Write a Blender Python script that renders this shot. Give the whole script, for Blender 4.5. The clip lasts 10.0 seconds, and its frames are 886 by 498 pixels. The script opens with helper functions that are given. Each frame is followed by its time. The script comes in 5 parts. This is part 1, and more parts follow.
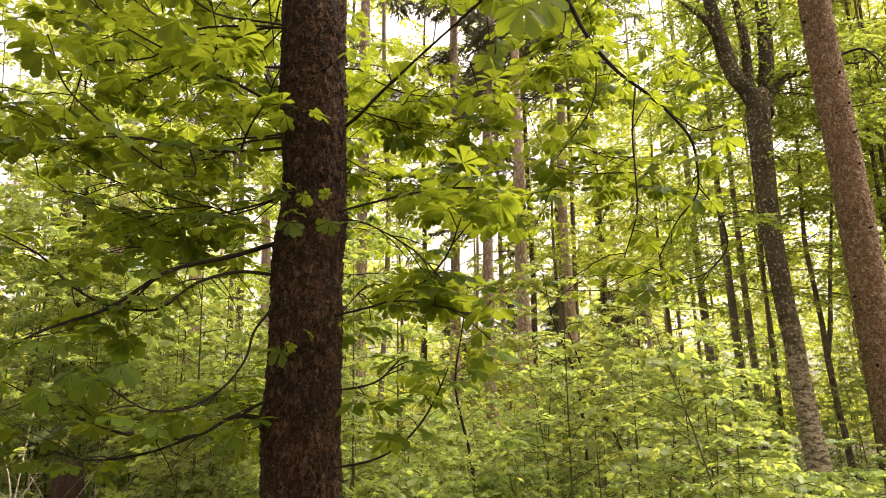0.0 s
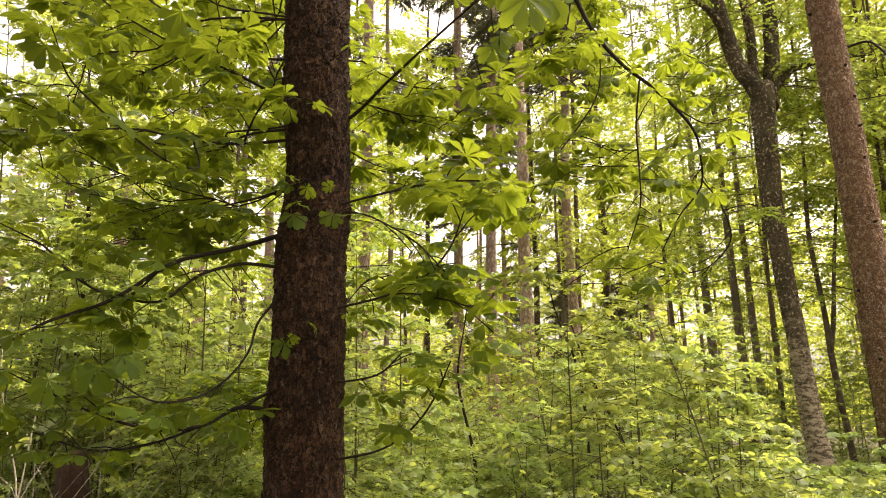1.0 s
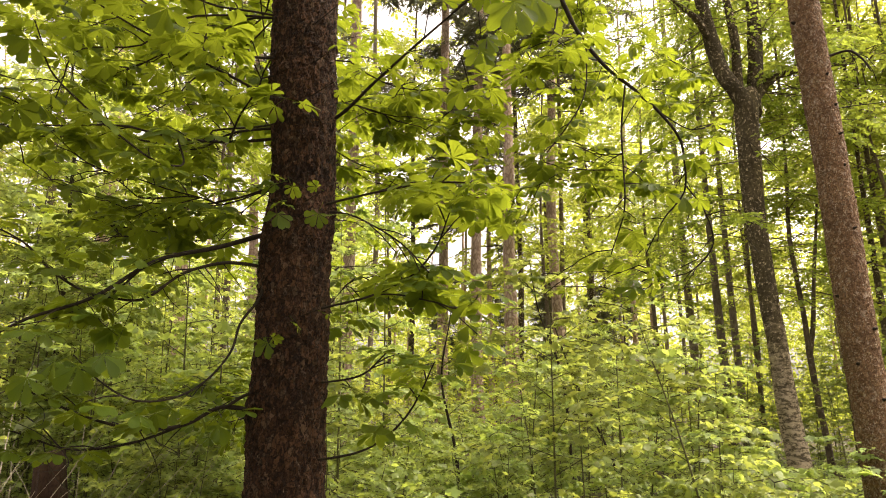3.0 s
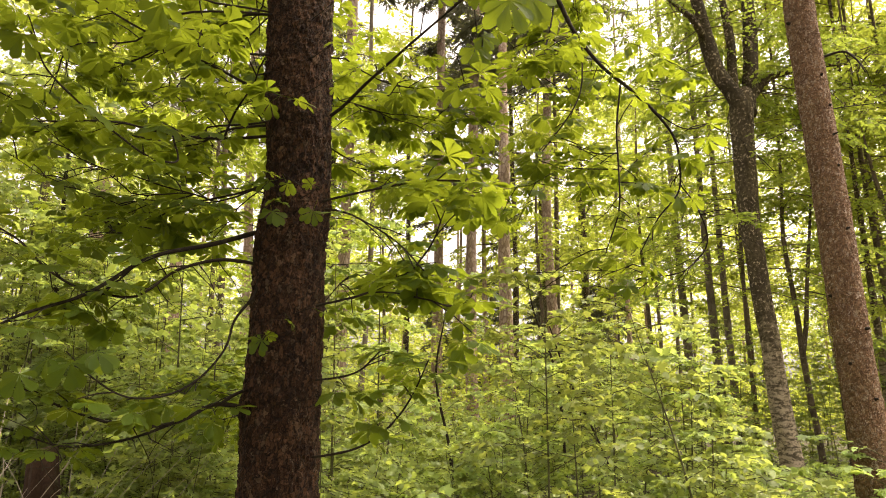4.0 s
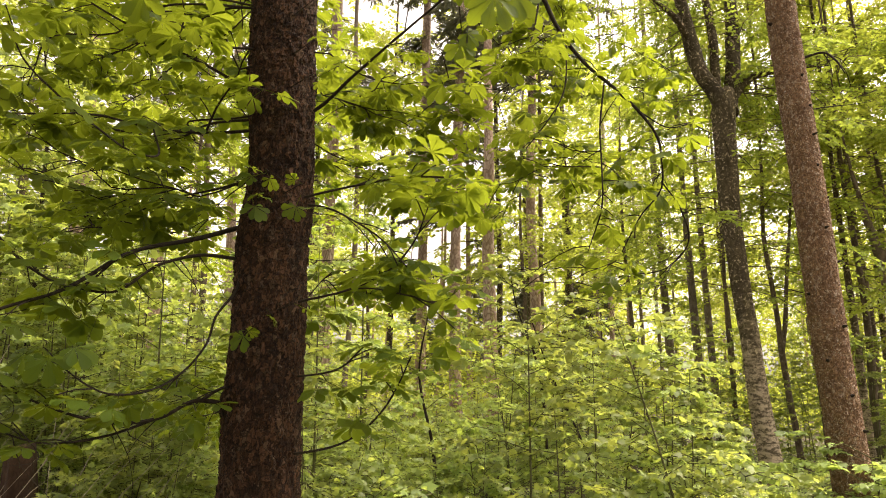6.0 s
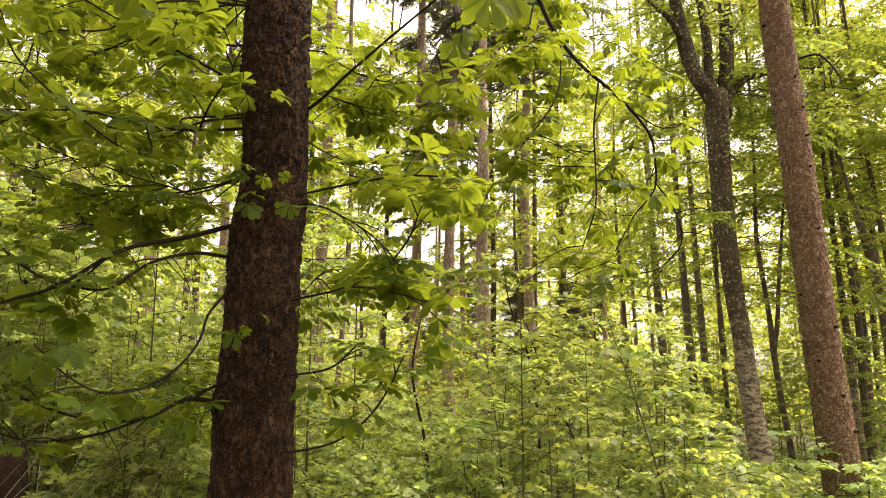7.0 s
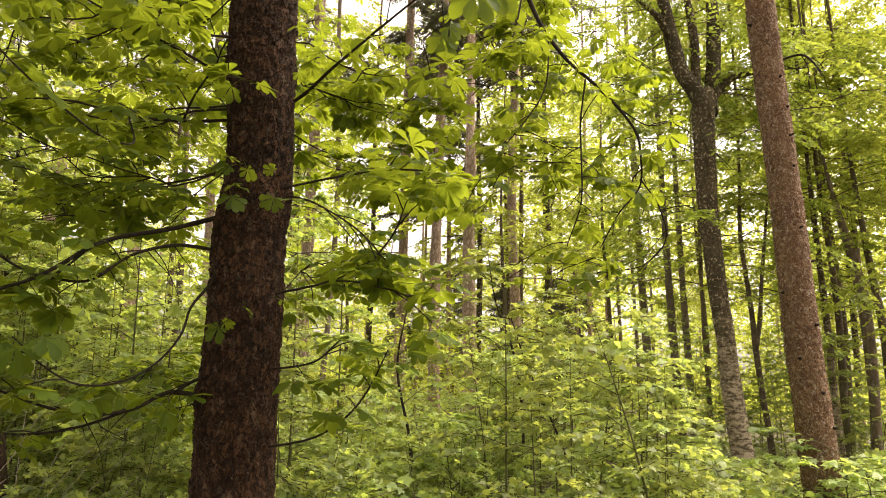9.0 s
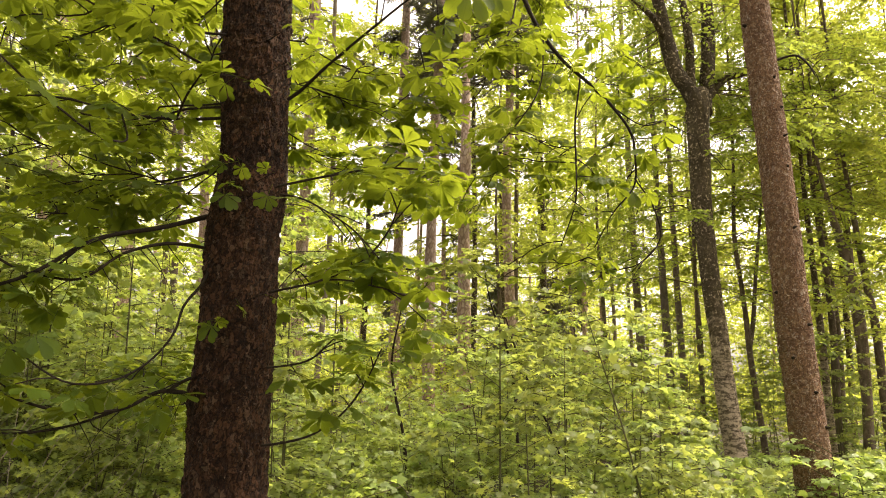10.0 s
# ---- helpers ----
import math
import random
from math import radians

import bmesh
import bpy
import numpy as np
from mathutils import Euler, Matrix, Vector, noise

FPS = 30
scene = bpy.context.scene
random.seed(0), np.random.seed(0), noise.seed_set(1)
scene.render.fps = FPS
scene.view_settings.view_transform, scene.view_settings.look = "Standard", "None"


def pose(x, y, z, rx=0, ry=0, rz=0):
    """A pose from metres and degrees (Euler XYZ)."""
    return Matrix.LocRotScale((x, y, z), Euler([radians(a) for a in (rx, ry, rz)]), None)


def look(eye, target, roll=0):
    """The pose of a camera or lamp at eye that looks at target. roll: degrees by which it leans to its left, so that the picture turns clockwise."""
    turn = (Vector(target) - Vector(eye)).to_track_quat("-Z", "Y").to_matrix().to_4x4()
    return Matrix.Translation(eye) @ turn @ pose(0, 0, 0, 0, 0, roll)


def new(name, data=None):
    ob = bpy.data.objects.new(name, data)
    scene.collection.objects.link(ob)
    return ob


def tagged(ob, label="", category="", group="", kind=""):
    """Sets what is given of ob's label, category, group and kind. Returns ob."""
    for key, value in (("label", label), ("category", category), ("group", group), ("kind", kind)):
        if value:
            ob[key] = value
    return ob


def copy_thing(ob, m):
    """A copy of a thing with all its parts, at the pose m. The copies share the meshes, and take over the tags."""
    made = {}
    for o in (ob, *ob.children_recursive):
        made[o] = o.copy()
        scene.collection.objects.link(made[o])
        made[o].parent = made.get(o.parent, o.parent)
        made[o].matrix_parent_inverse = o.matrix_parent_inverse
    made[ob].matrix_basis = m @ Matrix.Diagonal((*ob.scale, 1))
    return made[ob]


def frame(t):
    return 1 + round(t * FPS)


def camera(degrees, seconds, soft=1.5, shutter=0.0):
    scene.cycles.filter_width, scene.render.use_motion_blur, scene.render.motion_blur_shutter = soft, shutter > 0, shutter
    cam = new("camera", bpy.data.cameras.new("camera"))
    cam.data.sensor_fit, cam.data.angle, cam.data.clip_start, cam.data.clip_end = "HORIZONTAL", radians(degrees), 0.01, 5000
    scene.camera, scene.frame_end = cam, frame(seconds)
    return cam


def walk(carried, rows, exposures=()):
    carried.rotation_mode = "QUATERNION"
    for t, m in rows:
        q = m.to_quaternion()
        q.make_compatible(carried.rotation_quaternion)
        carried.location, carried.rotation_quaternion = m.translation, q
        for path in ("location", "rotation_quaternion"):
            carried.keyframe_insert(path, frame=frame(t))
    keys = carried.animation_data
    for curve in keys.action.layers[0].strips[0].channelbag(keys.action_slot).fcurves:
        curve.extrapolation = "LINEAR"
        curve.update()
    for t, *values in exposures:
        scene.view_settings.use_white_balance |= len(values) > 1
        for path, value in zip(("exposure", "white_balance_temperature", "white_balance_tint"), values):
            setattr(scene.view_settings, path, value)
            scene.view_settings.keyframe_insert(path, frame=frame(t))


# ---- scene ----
cam = camera(67.2, 10.0, soft=1.05)
ROWS = [
    (0.0, -0.0057, 0.0087, 1.6001, 102.744, -0.168, 2.067),
    (0.5, -0.0057, 0.0069, 1.6003, 102.290, -0.251, 2.563),
    (1.0, -0.0055, 0.0052, 1.6005, 102.102, -0.399, 2.285),
    (1.5, -0.0052, 0.0038, 1.6006, 102.127, -0.391, 1.939),
    (2.0, -0.0049, 0.0026, 1.6006, 102.140, -0.381, 1.608),
    (2.5, -0.0043, 0.0016, 1.6007, 102.264, -0.600, 1.219),
    (4.0, -0.0021, -0.0000, 1.6004, 102.059, -1.004, 0.436),
    (4.5, -0.0011, -0.0001, 1.6002, 102.058, -0.956, 0.177),
    (5.0, 0.0000, 0.0000, 1.6000, 102.001, -0.880, -0.187),
    (5.5, 0.0012, 0.0003, 1.5997, 101.857, -0.932, -0.588),
    (7.0, 0.0056, 0.0026, 1.5986, 101.749, -1.183, -1.499),
    (7.5, 0.0073, 0.0038, 1.5981, 101.658, -1.264, -1.748),
    (8.0, 0.0091, 0.0053, 1.5976, 101.662, -1.439, -2.098),
    (8.5, 0.0110, 0.0069, 1.5970, 101.588, -1.593, -2.380),
    (9.0, 0.0130, 0.0088, 1.5964, 101.386, -1.506, -2.730),
    (9.5, 0.0152, 0.0108, 1.5957, 101.197, -1.483, -2.954),
    (10.0, 0.0175, 0.0131, 1.5950, 101.347, -1.563, -3.178),
]
walk(cam, [(t, pose(x, y, z, rx, ry, rz)) for t, x, y, z, rx, ry, rz in ROWS], exposures=[(0.0, 1.88, 7600, 17), (10.0, 1.88, 7600, 17)])

# ---- sky and sun: bright overcast, the veiled sun stands high to one side ----
SUN_ELEVATION, SUN_AZIMUTH = 60, 62   # degrees; azimuth from +y towards +x
world = bpy.data.worlds.new("overcast_sky")
world.use_nodes = True
scene.world = world
wn, wl = world.node_tree.nodes, world.node_tree.links
sky = wn.new("ShaderNodeTexSky")
sky.sky_type, sky.sun_disc = 'NISHITA', False
sky.sun_elevation, sky.sun_rotation = radians(SUN_ELEVATION), radians(SUN_AZIMUTH)
sky.air_density, sky.dust_density, sky.ozone_density = 1.0, 6.0, 1.0
veil = wn.new("ShaderNodeHueSaturation")   # cloud takes the blue out of the sky
veil.inputs["Saturation"].default_value = 0.12
wl.new(sky.outputs[0], veil.inputs["Color"])
wl.new(veil.outputs[0], wn["Background"].inputs["Color"])
wn["Background"].inputs["Strength"].default_value = 0.13
sun = new("sun", bpy.data.lights.new("sun", "SUN"))
sun.data.energy, sun.data.angle, sun.data.color = 2.6, radians(55), (1.0, 0.95, 0.86)
az, el = radians(SUN_AZIMUTH), radians(SUN_ELEVATION)
sun.matrix_world = look((0, 0, 30), (-math.sin(az) * math.cos(el), -math.cos(az) * math.cos(el), 30 - math.sin(el)))

scene.cycles.diffuse_bounces, scene.cycles.max_bounces = 7, 12

# ---- materials ----


def nodes_of(name):
    m = bpy.data.materials.new(name)
    m.use_nodes = True
    return m, m.node_tree.nodes, m.node_tree.links


def ramp(nodes, links, fac, stops):
    r = nodes.new("ShaderNodeValToRGB")
    while len(r.color_ramp.elements) < len(stops):
        r.color_ramp.elements.new(0.5)
    for e, (p, c) in zip(r.color_ramp.elements, stops):
        e.position, e.color = p, (*c, 1)
    links.new(fac, r.inputs["Fac"])
    return r.outputs["Color"]


def texture(nodes, links, vector, scale, detail=4, rough=0.6, stretch=None):
    if stretch:
        m = nodes.new("ShaderNodeMapping")
        m.inputs["Scale"].default_value = stretch
        links.new(vector, m.inputs["Vector"])
        vector = m.outputs["Vector"]
    n = nodes.new("ShaderNodeTexNoise")
    n.inputs["Scale"].default_value, n.inputs["Detail"].default_value, n.inputs["Roughness"].default_value = scale, detail, rough
    links.new(vector, n.inputs["Vector"])
    return n.outputs["Fac"]


def mixed(nodes, links, fac, a, b, blend="MIX"):
    m = nodes.new("ShaderNodeMix")
    m.data_type, m.blend_type = "RGBA", blend
    for socket, v in ((m.inputs["Factor"], fac), (m.inputs["A"], a), (m.inputs["B"], b)):
        if isinstance(v, (int, float)):
            socket.default_value = v
        elif isinstance(v, tuple):
            socket.default_value = (*v, 1)
        else:
            links.new(v, socket)
    return m.outputs["Result"]


def leaf_material(name, dark, light, glow, through_share=0.5, rough=0.5, veins=False, spread=0.12, gloss=0.25, tint=0.008):
    """A thin leaf: a little gloss on a green face, light coming through it."""
    m, nodes, links = nodes_of(name)
    geo, info, tc = nodes.new("ShaderNodeNewGeometry"), nodes.new("ShaderNodeObjectInfo"), nodes.new("ShaderNodeTexCoord")
    col = ramp(nodes, links, geo.outputs["Random Per Island"], [(0, dark), (0.55, light), (1.0, tuple(0.5 * (a + b) for a, b in zip(dark, light)))])
    blot = texture(nodes, links, tc.outputs["Object"], 9, 3)
    col = mixed(nodes, links, ramp(nodes, links, blot, [(0.4, (0, 0, 0)), (0.75, (0.5, 0.5, 0.5))]), col, tuple(1.25 * c for c in light))
    var = nodes.new("ShaderNodeHueSaturation")
    links.new(col, var.inputs["Color"])
    val = nodes.new("ShaderNodeMapRange")
    val.inputs["To Min"].default_value, val.inputs["To Max"].default_value = 1 - spread, 1 + spread
    links.new(info.outputs["Random"], val.inputs["Value"])
    links.new(val.outputs["Result"], var.inputs["Value"])
    hue = nodes.new("ShaderNodeMapRange")
    hue.inputs["To Min"].default_value, hue.inputs["To Max"].default_value = 0.5 - tint, 0.5 + tint
    links.new(info.outputs["Random"], hue.inputs["Value"])
    links.new(hue.outputs["Result"], var.inputs["Hue"])
    col = var.outputs["Color"]
    body = nodes["Principled BSDF"]
    body.inputs["Roughness"].default_value = rough
    body.inputs["Specular IOR Level"].default_value = gloss
    tr = nodes.new("ShaderNodeBsdfTranslucent")
    tcol = mixed(nodes, links, 0.25, glow, col, "MIX")
    tvar = nodes.new("ShaderNodeHueSaturation")
    links.new(tcol, tvar.inputs["Color"])
    isl = nodes.new("ShaderNodeMapRange")
    isl.inputs["To Min"].default_value, isl.inputs["To Max"].default_value = 1 - spread, 1 + spread
    links.new(geo.outputs["Random Per Island"], isl.inputs["Value"])
    links.new(isl.outputs["Result"], tvar.inputs["Value"])
    links.new(hue.outputs["Result"], tvar.inputs["Hue"])
    tcol = tvar.outputs["Color"]
    if veins:
        sep = nodes.new("ShaderNodeSeparateXYZ")
        links.new(tc.outputs["UV"], sep.inputs[0])
        off = nodes.new("ShaderNodeMath"); off.operation = "SUBTRACT"; off.inputs[1].default_value = 0.5
        links.new(sep.outputs["X"], off.inputs[0])
        side = nodes.new("ShaderNodeMath"); side.operation = "ABSOLUTE"
        links.new(off.outputs[0], side.inputs[0])
        # side veins leave the midrib at a slant
        slant = nodes.new("ShaderNodeMath"); slant.operation = "MULTIPLY_ADD"; slant.inputs[1].default_value = -0.55
        links.new(side.outputs[0], slant.inputs[0]); links.new(sep.outputs["Y"], slant.inputs[2])
        wave = nodes.new("ShaderNodeMath"); wave.operation = "MULTIPLY"; wave.inputs[1].default_value = 75
        links.new(slant.outputs[0], wave.inputs[0])
        sine = nodes.new("ShaderNodeMath"); sine.operation = "SINE"
        links.new(wave.outputs[0], sine.inputs[0])
        rib = ramp(nodes, links, side.outputs[0], [(0.0, (1, 1, 1)), (0.035, (0, 0, 0))])
        lines = ramp(nodes, links, sine.outputs[0], [(0.72, (0, 0, 0)), (1.0, (0.45, 0.45, 0.45))])
        both = mixed(nodes, links, 1.0, rib, lines, "ADD")
        tcol = mixed(nodes, links, mixed(nodes, links, 1.0, both, (0.35, 0.35, 0.35), "MULTIPLY"), tcol, tuple(min(1, 0.6 * g) for g in glow))
        bump = nodes.new("ShaderNodeBump")
        bump.inputs["Strength"].default_value, bump.inputs["Distance"].default_value = 0.5, 0.002
        links.new(both, bump.inputs["Height"]); links.new(bump.outputs[0], body.inputs["Normal"])
    links.new(col, body.inputs["Base Color"])
    links.new(tcol, tr.inputs["Color"])
    mix = nodes.new("ShaderNodeMixShader")
    mix.inputs[0].default_value = through_share
    links.new(body.outputs[0], mix.inputs[1]); links.new(tr.outputs[0], mix.inputs[2])
    links.new(mix.outputs[0], nodes["Material Output"].inputs["Surface"])
    return m


def bark_material(name, deep, mid, light, lichen, lichen_amount, scale, stretch, bump_depth, flecks=0.0, plates=0.0, crust=0.0):
    m, nodes, links = nodes_of(name)
    tc, info = nodes.new("ShaderNodeTexCoord"), nodes.new("ShaderNodeObjectInfo")
    v = tc.outputs["Object"]
    big = texture(nodes, links, v, scale * 0.12, 4, 0.6)
    grain = texture(nodes, links, v, scale, 6, 0.65, stretch)
    fine = texture(nodes, links, v, scale * 4, 5, 0.7, stretch)
    col = ramp(nodes, links, grain, [(0.3, deep), (0.52, mid), (0.72, light)])
    col = mixed(nodes, links, ramp(nodes, links, fine, [(0.35, (0, 0, 0)), (0.7, (0.6, 0.6, 0.6))]), col, tuple(0.5 * (a + b) for a, b in zip(mid, light)))
    col = mixed(nodes, links, ramp(nodes, links, big, [(0.35, (0.55, 0.55, 0.55)), (0.6, (0, 0, 0))]), col, deep)
    patch = texture(nodes, links, v, scale * 0.8, 6, 0.75)
    edge = 0.75 - 0.3 * lichen_amount
    col = mixed(nodes, links, ramp(nodes, links, patch, [(edge, (0, 0, 0)), (edge + 0.06, (0.8, 0.8, 0.8))]), col, lichen)
    height = grain
    if crust:   # a pale crust of lichen that climbs the foot of the stem in ragged tongues
        sep = nodes.new("ShaderNodeSeparateXYZ")
        links.new(v, sep.inputs[0])
        rag = nodes.new("ShaderNodeMath"); rag.operation = "MULTIPLY_ADD"; rag.inputs[1].default_value = 5.0
        links.new(texture(nodes, links, v, 4.5, 6, 0.75), rag.inputs[0]); links.new(sep.outputs["Z"], rag.inputs[2])
        level = nodes.new("ShaderNodeMath"); level.operation = "DIVIDE"; level.inputs[1].default_value = crust + 2.5
        links.new(rag.outputs[0], level.inputs[0])
        flakes = ramp(nodes, links, texture(nodes, links, v, 7, 7, 0.8, (1, 1, 2.6)), [(0.46, (0.06, 0.06, 0.06)), (0.54, (1, 1, 1))])
        reach = ramp(nodes, links, level.outputs[0], [(0.72, (0.85, 0.85, 0.85)), (1.0, (0, 0, 0))])
        col = mixed(nodes, links, mixed(nodes, links, 1.0, flakes, reach, "MULTIPLY"), col, tuple(0.92 * c for c in lichen))
    if plates:   # scales of the bark: each with its own tone, crevice shade painted into dark rims
        warp = nodes.new("ShaderNodeMapping")
        warp.inputs["Scale"].default_value = (1, 1, 0.45)
        wob = nodes.new("ShaderNodeVectorMath"); wob.operation = "MULTIPLY_ADD"
        wnz = nodes.new("ShaderNodeTexNoise"); wnz.inputs["Scale"].default_value = plates * 0.8
        links.new(v, wnz.inputs["Vector"])
        links.new(wnz.outputs["Color"], wob.inputs[0]); wob.inputs[1].default_value = (0.05, 0.05, 0.05); links.new(v, wob.inputs[2])
        links.new(wob.outputs[0], warp.inputs["Vector"])
        cells, rims = nodes.new("ShaderNodeTexVoronoi"), nodes.new("ShaderNodeTexVoronoi")
        rims.feature = "DISTANCE_TO_EDGE"
        for q in (cells, rims):
            q.inputs["Scale"].default_value = plates
            links.new(warp.outputs["Vector"], q.inputs["Vector"])
        tone = nodes.new("ShaderNodeSeparateColor"); links.new(cells.outputs["Color"], tone.inputs[0])
        col = mixed(nodes, links, ramp(nodes, links, tone.outputs[0], [(0.45, (0, 0, 0)), (0.8, (0.6, 0.6, 0.6))]), col, light)
        col = mixed(nodes, links, ramp(nodes, links, tone.outputs[1], [(0.86, (0, 0, 0)), (0.94, (0.22, 0.22, 0.22))]), col, lichen)
        col = mixed(nodes, links, ramp(nodes, links, rims.outputs["Distance"], [(0.02, (0.8, 0.8, 0.8)), (0.13, (0, 0, 0))]), col, deep)
        lift = nodes.new("ShaderNodeMath"); lift.operation = "MULTIPLY_ADD"; lift.inputs[1].default_value = 0.8
        links.new(tone.outputs[0], lift.inputs[0]); links.new(grain, lift.inputs[2])
        height = lift.outputs[0]
    if flecks:
        vor = nodes.new("ShaderNodeTexVoronoi")
        vor.inputs["Scale"].default_value = flecks
        links.new(v, vor.inputs["Vector"])
        dots = ramp(nodes, links, vor.outputs["Distance"], [(0.16, (1, 1, 1)), (0.3, (0, 0, 0))])
        few = ramp(nodes, links, texture(nodes, links, v, flecks * 0.3, 3), [(0.45, (0, 0, 0)), (0.55, (1, 1, 1))])
        col = mixed(nodes, links, mixed(nodes, links, 1.0, dots, few, "MULTIPLY"), col, lichen)
    b = nodes["Principled BSDF"]
    b.inputs["Roughness"].default_value, b.inputs["Specular IOR Level"].default_value = 0.88, 0.2
    hue = nodes.new("ShaderNodeHueSaturation")
    val = nodes.new("ShaderNodeMapRange")
    val.inputs["To Min"].default_value, val.inputs["To Max"].default_value = 0.85, 1.15
    links.new(info.outputs["Random"], val.inputs["Value"]); links.new(val.outputs["Result"], hue.inputs["Value"])
    links.new(col, hue.inputs["Color"]); links.new(hue.outputs[0], b.inputs["Base Color"])
    add = nodes.new("ShaderNodeMath"); add.operation = "MULTIPLY_ADD"; add.inputs[1].default_value = 0.5
    links.new(fine, add.inputs[0]); links.new(height, add.inputs[2])
    bump = nodes.new("ShaderNodeBump")
    bump.inputs["Strength"].default_value, bump.inputs["Distance"].default_value = 0.9, bump_depth
    links.new(add.outputs[0], bump.inputs["Height"]); links.new(bump.outputs[0], b.inputs["Normal"])
    return m


CHESTNUT_LEAF = leaf_material("chestnut_leaf", (0.026, 0.052, 0.008), (0.061, 0.098, 0.013), (0.335, 0.40, 0.026), 0.50, 0.5, veins=True, spread=0.25, gloss=0.12, tint=0.004)
BEECH_LEAF = leaf_material("beech_leaf", (0.050, 0.080, 0.013), (0.110, 0.150, 0.026), (0.50, 0.57, 0.075), 0.55, 0.5, spread=0.2)
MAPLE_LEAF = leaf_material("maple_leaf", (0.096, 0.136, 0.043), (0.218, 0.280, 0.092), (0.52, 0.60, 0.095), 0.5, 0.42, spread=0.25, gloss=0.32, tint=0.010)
FAR_LEAF = leaf_material("far_broadleaf", (0.075, 0.106, 0.018), (0.125, 0.165, 0.026), (0.58, 0.64, 0.085), 0.6, 0.6)
NEEDLES = leaf_material("needles", (0.052, 0.056, 0.034), (0.095, 0.094, 0.060), (0.20, 0.20, 0.10), 0.3, 0.6)
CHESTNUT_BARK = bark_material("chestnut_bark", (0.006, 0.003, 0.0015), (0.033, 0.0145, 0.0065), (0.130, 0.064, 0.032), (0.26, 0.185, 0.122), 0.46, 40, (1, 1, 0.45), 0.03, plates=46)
SPRUCE_BARK = bark_material("spruce_bark", (0.062, 0.030, 0.015), (0.180, 0.099, 0.052), (0.290, 0.182, 0.106), (0.62, 0.55, 0.45), 0.0, 34, (1, 1, 1.6), 0.016, flecks=84, plates=52)
BEECH_BARK = bark_material("beech_bark", (0.014, 0.010, 0.005), (0.062, 0.047, 0.026), (0.132, 0.102, 0.062), (0.48, 0.385, 0.27), 0.64, 24, (1, 1, 0.7), 0.010, crust=3.0)
DARK_BARK = bark_material("dark_bark", (0.034, 0.025, 0.015), (0.110, 0.082, 0.052), (0.200, 0.155, 0.104), (0.27, 0.235, 0.175), 0.55, 18, (1, 1, 0.4), 0.005)
# grey-brown bark for stems farther off, lightened to stand in for haze
HAZE_BARK = bark_material("haze_bark", (0.060, 0.046, 0.032), (0.165, 0.130, 0.095), (0.26, 0.215, 0.16), (0.30, 0.26, 0.20), 0.5, 14, (1, 1, 0.4), 0.005)
PINE_BARK = bark_material("pine_bark", (0.17, 0.107, 0.076), (0.37, 0.265, 0.205), (0.50, 0.390, 0.320), (0.54, 0.46, 0.39), 0.4, 12, (1, 1, 0.35), 0.010, plates=9)
TWIG_BARK = bark_material("twig_bark", (0.010, 0.007, 0.004), (0.024, 0.017, 0.011), (0.048, 0.036, 0.024), (0.12, 0.10, 0.07), 0.15, 40, (1, 1, 0.5), 0.002)
GREEN_STEM = bark_material("green_stem", (0.045, 0.045, 0.018), (0.085, 0.085, 0.034), (0.14, 0.13, 0.055), (0.18, 0.17, 0.09), 0.3, 30, (1, 1, 0.3), 0.001)
PALE_WOOD = bark_material("pale_wood", (0.20, 0.16, 0.11), (0.38, 0.32, 0.25), (0.52, 0.46, 0.38), (0.45, 0.43, 0.36), 0.3, 30, (1, 1, 0.3), 0.002)
STUMP_BARK = bark_material("stump_bark", (0.014, 0.008, 0.005), (0.040, 0.021, 0.013), (0.085, 0.047, 0.029), (0.05, 0.06, 0.025), 0.5, 20, (1, 1, 0.5), 0.01)


def soil_material():
    m, nodes, links = nodes_of("forest_soil")
    tc = nodes.new("ShaderNodeTexCoord")
    v = tc.outputs["Object"]
    big, small = texture(nodes, links, v, 0.8, 5), texture(nodes, links, v, 22, 6, 0.7)
    col = ramp(nodes, links, small, [(0.3, (0.03, 0.022, 0.013)), (0.55, (0.085, 0.06, 0.035)), (0.75, (0.16, 0.115, 0.065))])
    col = mixed(nodes, links, ramp(nodes, links, big, [(0.45, (0, 0, 0)), (0.6, (0.7, 0.7, 0.7))]), col, (0.045, 0.07, 0.018))
    b = nodes["Principled BSDF"]
    b.inputs["Roughness"].default_value = 0.95
    links.new(col, b.inputs["Base Color"])
    bump = nodes.new("ShaderNodeBump")
    bump.inputs["Distance"].default_value = 0.03
    links.new(small, bump.inputs["Height"]); links.new(bump.outputs[0], b.inputs["Normal"])
    return m


SOIL = soil_material()

# ---- mesh helpers ----
rng = np.random.default_rng(7)


